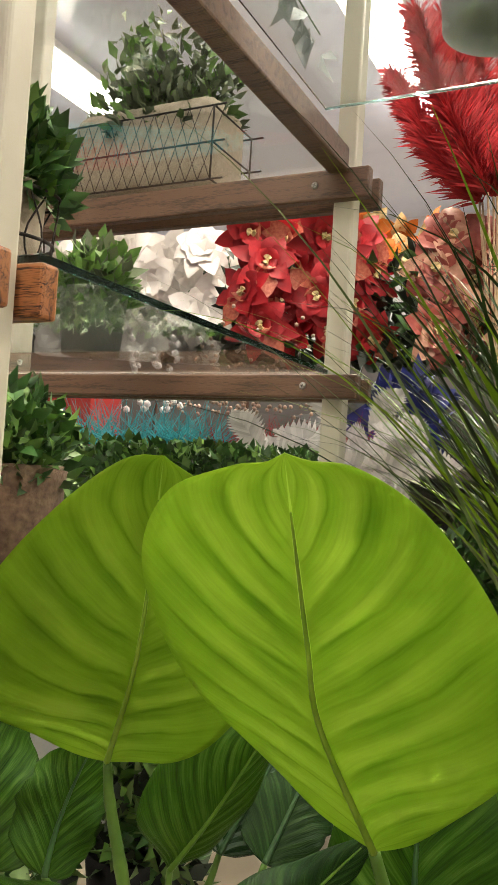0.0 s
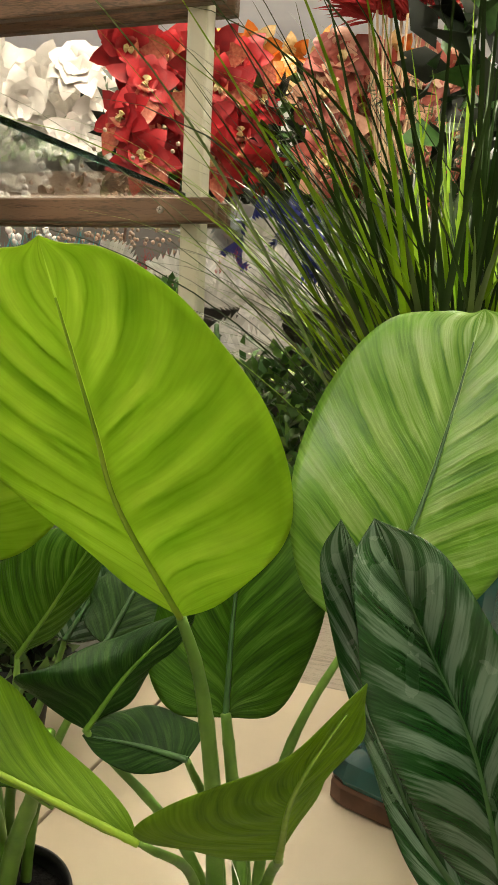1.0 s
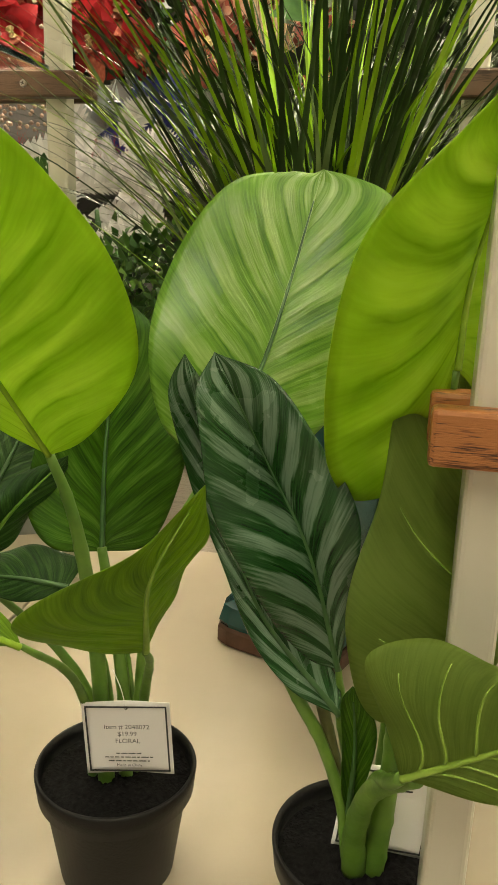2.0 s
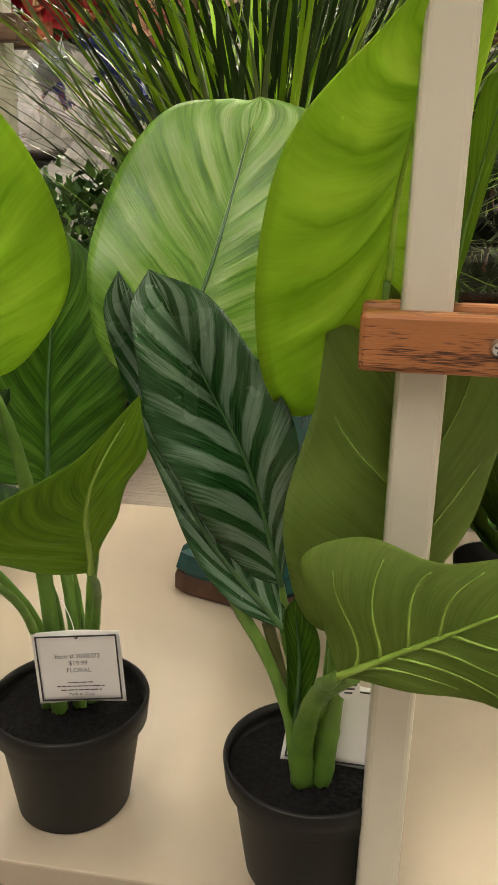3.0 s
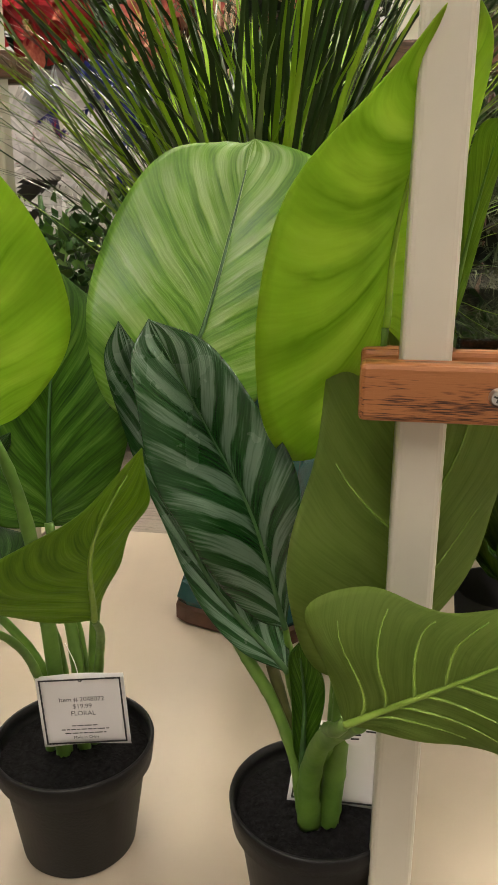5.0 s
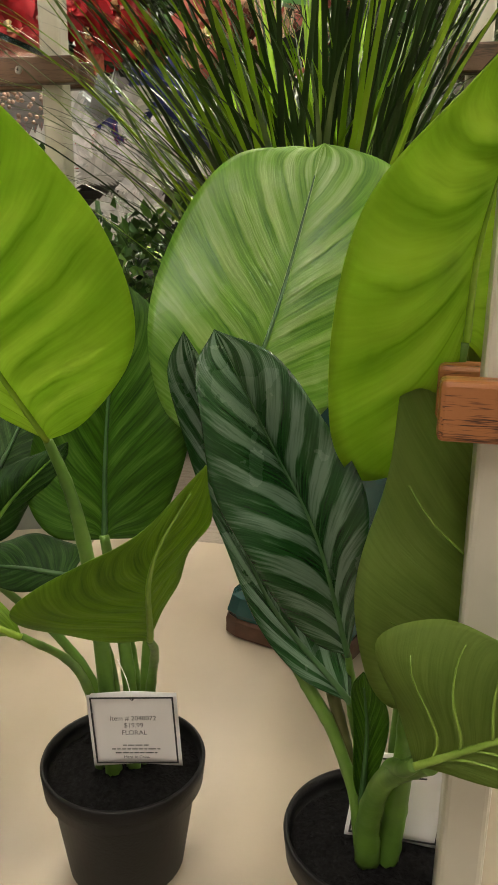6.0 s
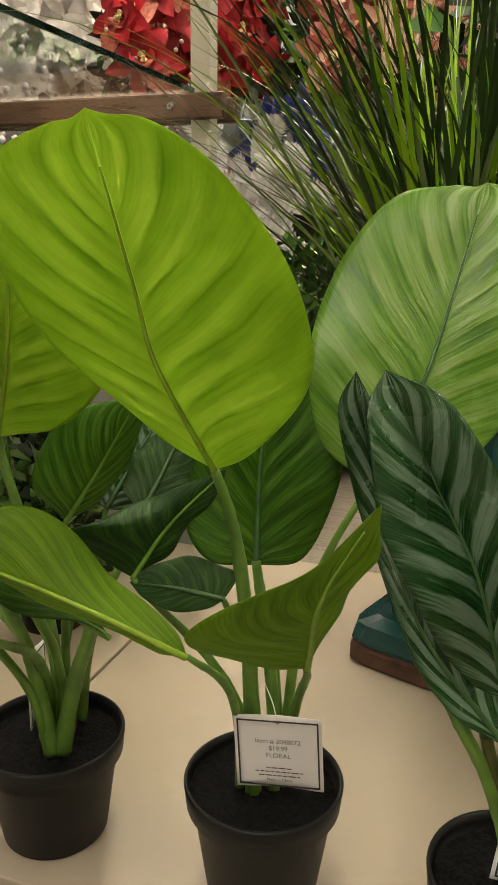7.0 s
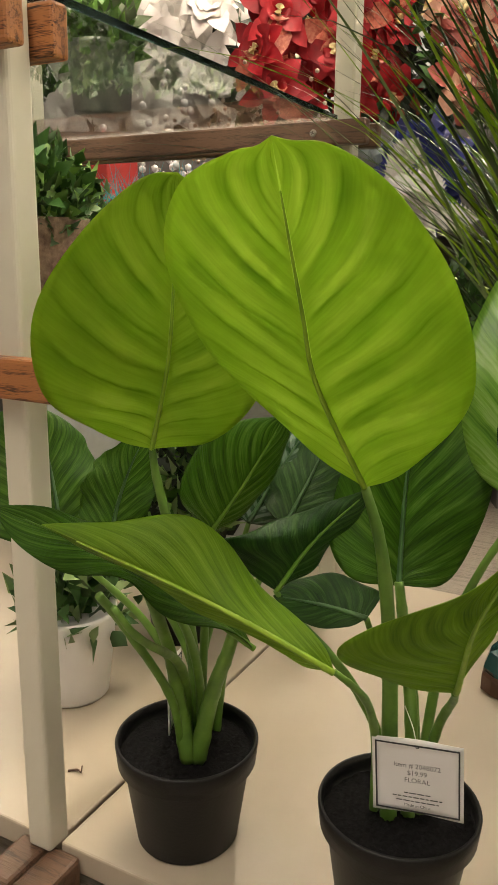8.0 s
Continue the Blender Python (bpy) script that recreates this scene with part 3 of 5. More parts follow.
def stem(parent, x, y, base, via=None, r=0.0034, mat=None):
    start = Vector((x, y + 0.018, TOP + 0.078))
    b = Vector(base)
    rise = b.z - start.z
    c1 = start + Vector(((b.x - x) * 0.05, 0.004, rise * 0.60))
    c2 = Vector(via) if via else b + Vector(((x - b.x) * 0.15, (start.y - b.y) * 0.45, -rise * 0.22))
    pts = [(1 - t) ** 3 * start + 3 * t * (1 - t) ** 2 * c1 + 3 * t * t * (1 - t) * c2 + t ** 3 * b for t in (0, 0.15, 0.3, 0.45, 0.6, 0.75, 0.88, 1)]
    return tube("stem", pts, r * 1.35, r * 0.65, mat or STEM, parent, knots=0.1, n=26, sides=10)


left_plant = thing("potted_plant", (0, 0, 0), "artificial plant with large round leaves in a black pot", "plant", "large-leaved potted plants")
mid_plant = thing("potted_plant", (0, 0, 0), "artificial large-leaved plant in a black pot with a price tag", "plant", "large-leaved potted plants")
right_plant = thing("potted_plant", (0, 0, 0), "artificial plant with a folded striped leaf, in a black pot", "plant", "large-leaved potted plants")
P0, P1, P2 = (-0.288, 0.476), (-0.096, 0.483), (0.100, 0.449)
pot(left_plant, *P0)
pot(mid_plant, *P1)
pot(right_plant, *P2)

# middle plant
blade(mid_plant, [(-0.118, 0.431, 0.434), (-0.134, 0.379, 0.512), (-0.131, 0.352, 0.552), (-0.119, 0.286, 0.634)],
      [(-0.149, 0.41, 0.46), (-0.179, 0.38, 0.498), (-0.201, 0.322, 0.576), (-0.174, 0.298, 0.618), (-0.139, 0.288, 0.629), (-0.127, 0.287, 0.63)],
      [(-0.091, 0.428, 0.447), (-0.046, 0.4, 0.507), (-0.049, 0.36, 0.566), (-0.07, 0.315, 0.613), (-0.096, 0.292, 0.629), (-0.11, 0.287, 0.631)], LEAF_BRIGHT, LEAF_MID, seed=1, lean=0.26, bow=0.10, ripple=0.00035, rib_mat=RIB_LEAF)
blade(mid_plant, [(-0.026, 0.495, 0.416), (0.001, 0.53, 0.485), (0.028, 0.608, 0.623)],
      [(-0.061, 0.495, 0.441), (-0.079, 0.515, 0.499), (-0.068, 0.55, 0.564), (-0.031, 0.585, 0.614), (0.006, 0.6, 0.622), (0.021, 0.606, 0.62)],
      [(0.021, 0.52, 0.421), (0.067, 0.55, 0.47), (0.096, 0.585, 0.551), (0.081, 0.605, 0.606), (0.047, 0.607, 0.618), (0.034, 0.608, 0.621)], LEAF_MID, LEAF_OLIVE, seed=12, lean=0.28, bow=0.10, wave=0.004, ripple=0.0016, rib_mat=STEM_DARK)
stem(mid_plant, -0.084, 0.476, (-0.026, 0.495, 0.416), (-0.058, 0.46, 0.356))
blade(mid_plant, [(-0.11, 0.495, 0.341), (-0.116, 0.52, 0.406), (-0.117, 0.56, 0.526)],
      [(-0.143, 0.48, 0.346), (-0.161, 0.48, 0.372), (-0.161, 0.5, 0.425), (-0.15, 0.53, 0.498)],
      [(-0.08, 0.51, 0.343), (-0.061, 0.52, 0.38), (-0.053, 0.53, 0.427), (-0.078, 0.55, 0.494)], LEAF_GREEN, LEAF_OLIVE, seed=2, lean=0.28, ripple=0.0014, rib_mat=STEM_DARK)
stem(mid_plant, -0.09, 0.487, (-0.11, 0.495, 0.341))
blade(mid_plant, [(-0.043, 0.4, 0.321), (-0.023, 0.355, 0.397), (0.004, 0.362, 0.448)],
      [(-0.074, 0.375, 0.33), (-0.097, 0.335, 0.367), (-0.055, 0.335, 0.397), (-0.025, 0.345, 0.417)],
      [(-0.036, 0.405, 0.337), (-0.023, 0.4, 0.367), (-0.001, 0.385, 0.41)], LEAF_FRESH, LEAF_OLIVE, seed=3, bow=0.14, wave=0.002, ribs=9, ripple=0.0012, lean=0.2, rib_mat=RIB_PALE)
stem(mid_plant, -0.082, 0.478, (-0.043, 0.4, 0.321))
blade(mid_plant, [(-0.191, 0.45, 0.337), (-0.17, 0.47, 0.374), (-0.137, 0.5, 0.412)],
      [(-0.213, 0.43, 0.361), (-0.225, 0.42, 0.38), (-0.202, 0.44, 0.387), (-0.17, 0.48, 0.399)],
      [(-0.174, 0.47, 0.348), (-0.151, 0.49, 0.382), (-0.139, 0.5, 0.397)], LEAF_DARK_SHADED, LEAF_OLIVE, seed=4, wave=0.005, ripple=0.0014, bow=0.2)
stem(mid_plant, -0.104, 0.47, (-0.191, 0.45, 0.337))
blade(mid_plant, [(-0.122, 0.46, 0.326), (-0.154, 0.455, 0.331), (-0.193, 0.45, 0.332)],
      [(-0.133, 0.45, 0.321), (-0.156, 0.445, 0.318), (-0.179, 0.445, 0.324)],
      [(-0.119, 0.48, 0.338), (-0.146, 0.48, 0.346), (-0.179, 0.47, 0.343)], LEAF_DARK_SHADED, LEAF_OLIVE, seed=5, rib_mat=STEM_DARK)
stem(mid_plant, -0.112, 0.495, (-0.122, 0.46, 0.326))
blade(mid_plant, [(-0.112, 0.372, 0.33), (-0.153, 0.35, 0.359), (-0.199, 0.338, 0.379), (-0.275, 0.295, 0.422)],
      [(-0.12, 0.375, 0.343), (-0.16, 0.378, 0.367), (-0.189, 0.37, 0.403), (-0.212, 0.356, 0.42), (-0.249, 0.325, 0.419)],
      [(-0.146, 0.385, 0.324), (-0.198, 0.378, 0.342), (-0.247, 0.345, 0.379)], LEAF_FRESH, LEAF_OLIVE, seed=6, rib_mat=RIB_LEAF, bow=0.12, wave=0.003, ribs=8)
stem(mid_plant, -0.115, 0.462, (-0.112, 0.372, 0.33), (-0.094, 0.38, 0.313), r=0.003)
# left plant
blade(left_plant, [(-0.305, 0.455, 0.432), (-0.262, 0.417, 0.517), (-0.233, 0.385, 0.632)],
      [(-0.335, 0.43, 0.444), (-0.337, 0.368, 0.489), (-0.331, 0.355, 0.538), (-0.283, 0.355, 0.599), (-0.247, 0.375, 0.63)],
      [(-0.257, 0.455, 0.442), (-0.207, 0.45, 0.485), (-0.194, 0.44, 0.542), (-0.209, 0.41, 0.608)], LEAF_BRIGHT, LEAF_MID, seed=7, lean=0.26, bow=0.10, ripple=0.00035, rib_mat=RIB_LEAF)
stem(left_plant, -0.285, 0.47, (-0.305, 0.455, 0.432), (-0.303, 0.455, 0.383), r=0.0046)
blade(left_plant, [(-0.184, 0.402, 0.312), (-0.258, 0.365, 0.371), (-0.324, 0.3, 0.425)],
      [(-0.211, 0.41, 0.335), (-0.271, 0.39, 0.381), (-0.304, 0.33, 0.418)],
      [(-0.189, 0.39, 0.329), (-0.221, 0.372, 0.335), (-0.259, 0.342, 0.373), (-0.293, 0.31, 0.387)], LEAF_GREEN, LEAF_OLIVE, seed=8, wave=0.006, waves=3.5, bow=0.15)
stem(left_plant, -0.275, 0.462, (-0.251, 0.362, 0.373), (-0.247, 0.39, 0.333))
stem(left_plant, -0.29, 0.462, (-0.235, 0.311, 0.370), (-0.214, 0.330, 0.311))
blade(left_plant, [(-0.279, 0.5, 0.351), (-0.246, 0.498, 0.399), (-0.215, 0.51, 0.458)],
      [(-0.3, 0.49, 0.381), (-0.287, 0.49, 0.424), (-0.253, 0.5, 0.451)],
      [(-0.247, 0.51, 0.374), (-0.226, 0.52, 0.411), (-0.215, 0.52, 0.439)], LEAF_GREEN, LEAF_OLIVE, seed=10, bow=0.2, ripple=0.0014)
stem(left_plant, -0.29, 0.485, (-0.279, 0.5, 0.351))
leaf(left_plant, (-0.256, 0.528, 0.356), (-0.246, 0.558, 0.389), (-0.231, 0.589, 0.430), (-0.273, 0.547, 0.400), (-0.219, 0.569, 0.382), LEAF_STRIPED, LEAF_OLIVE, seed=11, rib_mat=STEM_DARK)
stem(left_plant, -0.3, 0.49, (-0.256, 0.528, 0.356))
leaf(left_plant, (-0.220, 0.526, 0.360), (-0.215, 0.563, 0.392), (-0.210, 0.598, 0.427), (-0.245, 0.562, 0.399), (-0.188, 0.571, 0.377), LEAF_DARK_SHADED, LEAF_OLIVE, seed=21, rib_mat=STEM_DARK)
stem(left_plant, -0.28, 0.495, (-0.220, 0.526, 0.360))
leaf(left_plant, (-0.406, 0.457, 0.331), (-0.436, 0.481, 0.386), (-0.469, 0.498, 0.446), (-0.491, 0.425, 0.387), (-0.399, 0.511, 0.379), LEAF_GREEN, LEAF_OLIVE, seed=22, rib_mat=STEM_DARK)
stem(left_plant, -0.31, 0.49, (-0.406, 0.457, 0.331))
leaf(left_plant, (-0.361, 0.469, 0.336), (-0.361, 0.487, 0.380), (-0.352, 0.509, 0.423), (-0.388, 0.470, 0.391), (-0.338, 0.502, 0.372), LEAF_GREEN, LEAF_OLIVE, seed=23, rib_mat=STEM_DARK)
stem(left_plant, -0.3, 0.5, (-0.361, 0.469, 0.336))
# right plant
blade(right_plant, [(0.076, 0.435, 0.306), (0.052, 0.436, 0.387), (0.024, 0.446, 0.434), (-0.009, 0.428, 0.508)],
      [(0.057, 0.425, 0.317), (0.023, 0.405, 0.369), (0.002, 0.395, 0.42), (-0.016, 0.41, 0.483)],
      [(0.081, 0.43, 0.355), (0.084, 0.415, 0.409), (0.063, 0.43, 0.449), (0.024, 0.44, 0.492)], LEAF_STRIPED, LEAF_DARK_SHADED, seed=13, lean=0.25, rib_mat=STEM_DARK, bow=0.16, wave=0.003, ribs=9)
stem(right_plant, 0.092, 0.44, (0.076, 0.435, 0.306))
blade(right_plant, [(0.079, 0.425, 0.279), (0.023, 0.437, 0.338), (-0.007, 0.442, 0.41), (-0.025, 0.42, 0.507)],
      [(0.047, 0.42, 0.296), (0.008, 0.422, 0.353), (-0.012, 0.425, 0.404), (-0.035, 0.42, 0.485)],
      [(0.077, 0.44, 0.293), (0.042, 0.452, 0.349), (0.005, 0.455, 0.425), (-0.015, 0.437, 0.483)], LEAF_STRIPED, LEAF_DARK_SHADED, seed=14, lean=0.25, rib_mat=STEM_DARK, bow=0.12, wave=0.004)
stem(right_plant, 0.09, 0.44, (0.079, 0.425, 0.279))
blade(right_plant, [(0.13, 0.432, 0.506), (0.133, 0.432, 0.562), (0.159, 0.4, 0.675)],
      [(0.115, 0.44, 0.44), (0.079, 0.436, 0.421), (0.061, 0.375, 0.499), (0.077, 0.372, 0.571), (0.117, 0.385, 0.626), (0.141, 0.392, 0.655)],
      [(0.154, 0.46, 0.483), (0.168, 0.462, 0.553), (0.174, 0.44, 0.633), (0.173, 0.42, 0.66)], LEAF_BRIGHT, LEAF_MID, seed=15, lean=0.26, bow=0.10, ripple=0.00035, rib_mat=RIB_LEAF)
stem(right_plant, 0.108, 0.452, (0.13, 0.432, 0.506))
blade(right_plant, [(0.169, 0.5, 0.478), (0.181, 0.5, 0.56), (0.193, 0.49, 0.624)],
      [(0.169, 0.5, 0.525), (0.174, 0.5, 0.587), (0.182, 0.49, 0.621)],
      [(0.18, 0.5, 0.519), (0.19, 0.5, 0.57), (0.196, 0.49, 0.613)], LEAF_FRESH, LEAF_OLIVE, seed=19, bow=0.1)
stem(right_plant, 0.115, 0.46, (0.169, 0.5, 0.478))
blade(right_plant, [(0.149, 0.405, 0.307), (0.154, 0.428, 0.406), (0.129, 0.445, 0.511)],
      [(0.105, 0.39, 0.302), (0.081, 0.376, 0.368), (0.093, 0.4, 0.429), (0.102, 0.435, 0.491)],
      [(0.177, 0.44, 0.331), (0.203, 0.46, 0.379), (0.212, 0.47, 0.426), (0.177, 0.46, 0.494)], LEAF_LIT, LEAF_GREEN, seed=16, bow=0.06, side_veins=2, rib_mat=RIB_PALE)
stem(right_plant, 0.112, 0.45, (0.149, 0.405, 0.307))
blade(right_plant, [(0.118, 0.338, 0.307), (0.163, 0.33, 0.338), (0.221, 0.312, 0.383)],
      [(0.106, 0.342, 0.338), (0.096, 0.347, 0.371), (0.124, 0.347, 0.383), (0.167, 0.34, 0.377), (0.205, 0.325, 0.389)],
      [(0.154, 0.332, 0.307), (0.188, 0.325, 0.308), (0.215, 0.312, 0.317)], LEAF_LIT, LEAF_GREEN, seed=17, bow=0.10, ribs=6, ripple=0.0014, side_veins=4, rib_mat=RIB_PALE)
stem(right_plant, 0.104, 0.435, (0.118, 0.338, 0.307), (0.106, 0.355, 0.279), r=0.0052)
blade(right_plant, [(0.09, 0.425, 0.206), (0.091, 0.42, 0.262), (0.087, 0.41, 0.311)],
      [(0.085, 0.42, 0.224), (0.083, 0.415, 0.268), (0.081, 0.41, 0.301)],
      [(0.1, 0.422, 0.238), (0.104, 0.418, 0.273), (0.099, 0.412, 0.294)], LEAF_GREEN, LEAF_OLIVE, seed=18, bow=-0.3, ripple=0.0005, wave=0.0, rib_mat=STEM_DARK)
tube("stem", [(0.096, 0.432, 0.156), (0.095, 0.424, 0.193), (0.102, 0.402, 0.242), (0.116, 0.36, 0.287), (0.126, 0.342, 0.305)], 0.0088, 0.0046, STEM, right_plant, knots=0.1, n=26, sides=12)
tube("stem", [(0.108, 0.437, 0.153), (0.112, 0.437, 0.195), (0.115, 0.437, 0.24), (0.115, 0.437, 0.283)], 0.0086, 0.0058, STEM, right_plant, knots=0.1, n=26, sides=12)
tube("stem", [(0.09, 0.431, 0.166), (0.084, 0.431, 0.209), (0.069, 0.431, 0.252), (0.054, 0.431, 0.279), (0.043, 0.434, 0.297)], 0.0036, 0.0046, STEM, right_plant, knots=0.1, n=26, sides=12)
tube("stem", [(0.089, 0.436, 0.183), (0.079, 0.437, 0.232), (0.067, 0.437, 0.277)], 0.0036, 0.0042, STEM_BROWN, right_plant, knots=0.1, n=26, sides=12)
tube("stem", [(-0.277, 0.462, 0.156), (-0.282, 0.455, 0.21), (-0.278, 0.435, 0.273), (-0.26, 0.375, 0.362)], 0.0082, 0.0036, STEM, left_plant, knots=0.1, n=26, sides=12)
tube("stem", [(-0.271, 0.466, 0.155), (-0.254, 0.462, 0.225), (-0.234, 0.455, 0.275), (-0.218, 0.45, 0.329)], 0.008, 0.0042, STEM, left_plant, knots=0.1, n=26, sides=12)
tube("stem", [(-0.281, 0.46, 0.161), (-0.282, 0.44, 0.229), (-0.296, 0.4, 0.304), (-0.303, 0.38, 0.336)], 0.0036, 0.0034, STEM, left_plant, knots=0.1, n=26, sides=12)
tube("stem", [(-0.102, 0.478, 0.142), (-0.104, 0.474, 0.229), (-0.104, 0.462, 0.305), (-0.107, 0.45, 0.366), (-0.111, 0.441, 0.402), (-0.118, 0.432, 0.433)], 0.007, 0.0032, STEM, mid_plant, knots=0.1, n=26, sides=12)
tube("stem", [(-0.089, 0.486, 0.144), (-0.091, 0.486, 0.236), (-0.102, 0.49, 0.307), (-0.109, 0.493, 0.345)], 0.0058, 0.0036, STEM, mid_plant, knots=0.1, n=26, sides=12)


# ---------------------------------------------------------------- price tags
def writing(parent, text, size, x, y, z, tilt):
    cu = bpy.data.curves.new("text", "FONT")
    cu.body, cu.size, cu.align_x = text, size, "CENTER"
    tmp = bpy.data.objects.new("text", cu)
    scene.collection.objects.link(tmp)
    me = bpy.data.meshes.new_from_object(tmp.evaluated_get(bpy.context.evaluated_depsgraph_get()))
    bpy.data.objects.remove(tmp)
    me.materials.clear()
    me.materials.append(PRINT)
    ob = new("lettering", me)
    ob.parent = parent
    ob.matrix_local = pose(x, y, z, 90)
    return ob


def price_tag(m, label, text):
    tag = tagged(new("price_tag"), label, "tag", "price tags")
    w, h = 0.066, 0.060
    n = 10
    v, f = [], []
    for i in range(n + 1):
        for j in range(n + 1):
            a, b = i / n - 0.5, j / n - 0.5
            v.append((a * w, -0.0025 * math.sin(a * 3.1) ** 2, b * h))
    for i in range(n):
        for j in range(n):
            k = i * (n + 1) + j
            f.append((k, k + n + 1, k + n + 2, k + 1))
    card = mesh_object("card", v, f, PAPER, tag)
    card.modifiers.new("thickness", "SOLIDIFY").thickness = 0.0005
    y = -0.0036
    for x0, x1, z0, z1 in ((-0.0306, 0.0306, 0.0262, 0.0274), (-0.0306, 0.0306, -0.0274, -0.0262), (-0.0306, -0.0294, -0.0262, 0.0262), (0.0294, 0.0306, -0.0262, 0.0262)):
        part("border", box_bm(x0, x1, y, y + 0.0004, z0, z1), INK, tag)
    bm = bmesh.new()
    bmesh.ops.create_cone(bm, cap_ends=True, segments=16, radius1=0.0013, radius2=0.0013, depth=0.0008, matrix=pose(0, -0.0008, 0.0245, 90))
    part("hole", bm, INK, tag)
    if text:
        yy = y - 0.0002
        writing(tag, "Item # 2048072", 0.0053, 0, yy, 0.0088, 0)
        writing(tag, "$19.99", 0.0053, 0, yy, 0.0030, 0)
        writing(tag, "FLORAL", 0.0053, 0, yy, -0.0030, 0)
        for z, b in ((-0.0118, 0.0095), (-0.0150, 0.0180), (-0.0182, 0.0155)):
            x = -b
            rnd = random.Random(int(b * 1e5))
            while x < b:
                d = min(rnd.uniform(0.002, 0.006), b - x)
                part("print_line", box_bm(x, x + d, yy, yy + 0.0003, z - 0.0004, z + 0.0003), PRINT, tag)
                x += d + 0.0009
        writing(tag, "Made in China", 0.0033, 0, yy, -0.0228, 0)
    tag.matrix_world = m
    return tag


price_tag(pose(-0.0769, 0.4600, 0.2105, -1, -4, 8), "white card price tag with a thin black border", True)
price_tag(pose(0.114, 0.455, 0.190, -12, 10, 12), "white card price tag with a thin black border, seen from behind", False)
price_tag(pose(-0.312, 0.490, 0.198, -4, 14, 112), "white card price tag tucked among plant stems", False)
tube("tag_cord", [(-0.0785, 0.4590, 0.2345), (-0.084, 0.464, 0.247), (-0.092, 0.468, 0.260)], 0.0004, 0.0004, PAPER, mid_plant, sides=5)


# ---------------------------------------------------------------- small foliage
def blade_points(L, lean, droop, n=12):
    pts = []
    x = z = 0.0
    a = lean
    for i in range(n + 1):
        pts.append((x, z))
        x += L / n * math.sin(a)
        z += L / n * math.cos(a)
        a += droop / n * (0.35 + 1.7 * (i / n) ** 1.5)
    return pts


def blade_mesh(name, L, lean, droop, w, mat):
    v, f = [], []
    pts = blade_points(L, lean, droop)
    n = len(pts) - 1
    for i, (x, z) in enumerate(pts):
        s = i / n
        h = w * min(1, (1 - s) * 2.2 + 0.04) * (0.6 + 0.4 * min(1, s * 4)) / 2
        v += [(x, -h, z), (x + 0.25 * h, 0, z - 0.25 * h), (x, h, z)]
    for i in range(n):
        for j in range(2):
            k = 3 * i + j
            f.append((k, k + 1, k + 4, k + 3))
    me = bpy.data.meshes.new(name)
    me.from_pydata(v, [], f)
    me.materials.append(mat)
    me.polygons.foreach_set("use_smooth", [True] * len(f))
    return me


def leaf_cloud(name, spots, size, mats, parent=None, label="", seed=0, ratio=0.5, lift=0.4, kind=""):
    """Many small pointed leaves, each two folded halves, at the given places and outward directions."""
    rnd = random.Random(seed)
    v, f, fm = [], [], []
    for p, d in spots:
        p, d = Vector(p), Vector(d).normalized()
        d = (d + Vector((rnd.gauss(0, 0.5), rnd.gauss(0, 0.5), rnd.gauss(lift, 0.5)))).normalized()
        side = d.cross(Vector((rnd.gauss(0, 1), rnd.gauss(0, 1), rnd.gauss(0, 1)))).normalized()
        up = side.cross(d)
        L = size * rnd.uniform(0.65, 1.3)
        W = L * ratio * 0.5
        k = len(v)
        v += [p, p + d * L * 0.45 + side * W + up * W * 0.35, p + d * L * 0.5, p + d * L * 0.45 - side * W + up * W * 0.35, p + d * L - up * L * 0.12]
        f += [(k, k + 1, k + 2), (k + 1, k + 4, k + 2), (k, k + 2, k + 3), (k + 2, k + 4, k + 3)]
        fm += [rnd.randrange(len(mats))] * 4
    ob = mesh_object(name, v, f, mats, parent, label, fm)
    if kind:
        ob["kind"] = kind
    return ob


def dome_spots(n, rx, ry, rz, seed, centre=(0, 0, 0), low=-0.3):
    rnd = random.Random(seed)
    out = []
    while len(out) < n:
        d = Vector((rnd.gauss(0, 1), rnd.gauss(0, 1), rnd.gauss(0, 1))).normalized()
        if d.z < low:
            continue
        r = rnd.uniform(0.45, 1.05) ** 0.6 * (1 + 0.18 * math.sin(7 * d.x + seed) * math.cos(6 * d.y))
        out.append((Vector(centre) + Vector((d.x * rx * r, d.y * ry * r, d.z * rz * r)), d))
    return out


def sprig_spots(n_sprigs, per, rx, ry, rz, seed, centre=(0, 0, 0)):
    """Leaf places along upright sprigs that leave an uneven outline."""
    rnd = random.Random(seed)
    out = []
    for _ in range(n_sprigs):
        a, r = rnd.uniform(0, 6.283), rnd.uniform(0, 1) ** 0.5
        tipx, tipy, tipz = math.cos(a) * r * rx, math.sin(a) * r * ry, rz * (1 - 0.5 * r * r) * rnd.uniform(0.55, 1.1)
        for k in range(per):
            s = (k + 1) / per
            out.append((Vector(centre) + Vector((tipx * s, tipy * s, tipz * s)) + Vector((rnd.gauss(0, 0.004), rnd.gauss(0, 0.004), 0)), (math.cos(a + k * 2.2), math.sin(a + k * 2.2), 0.5)))
    return out


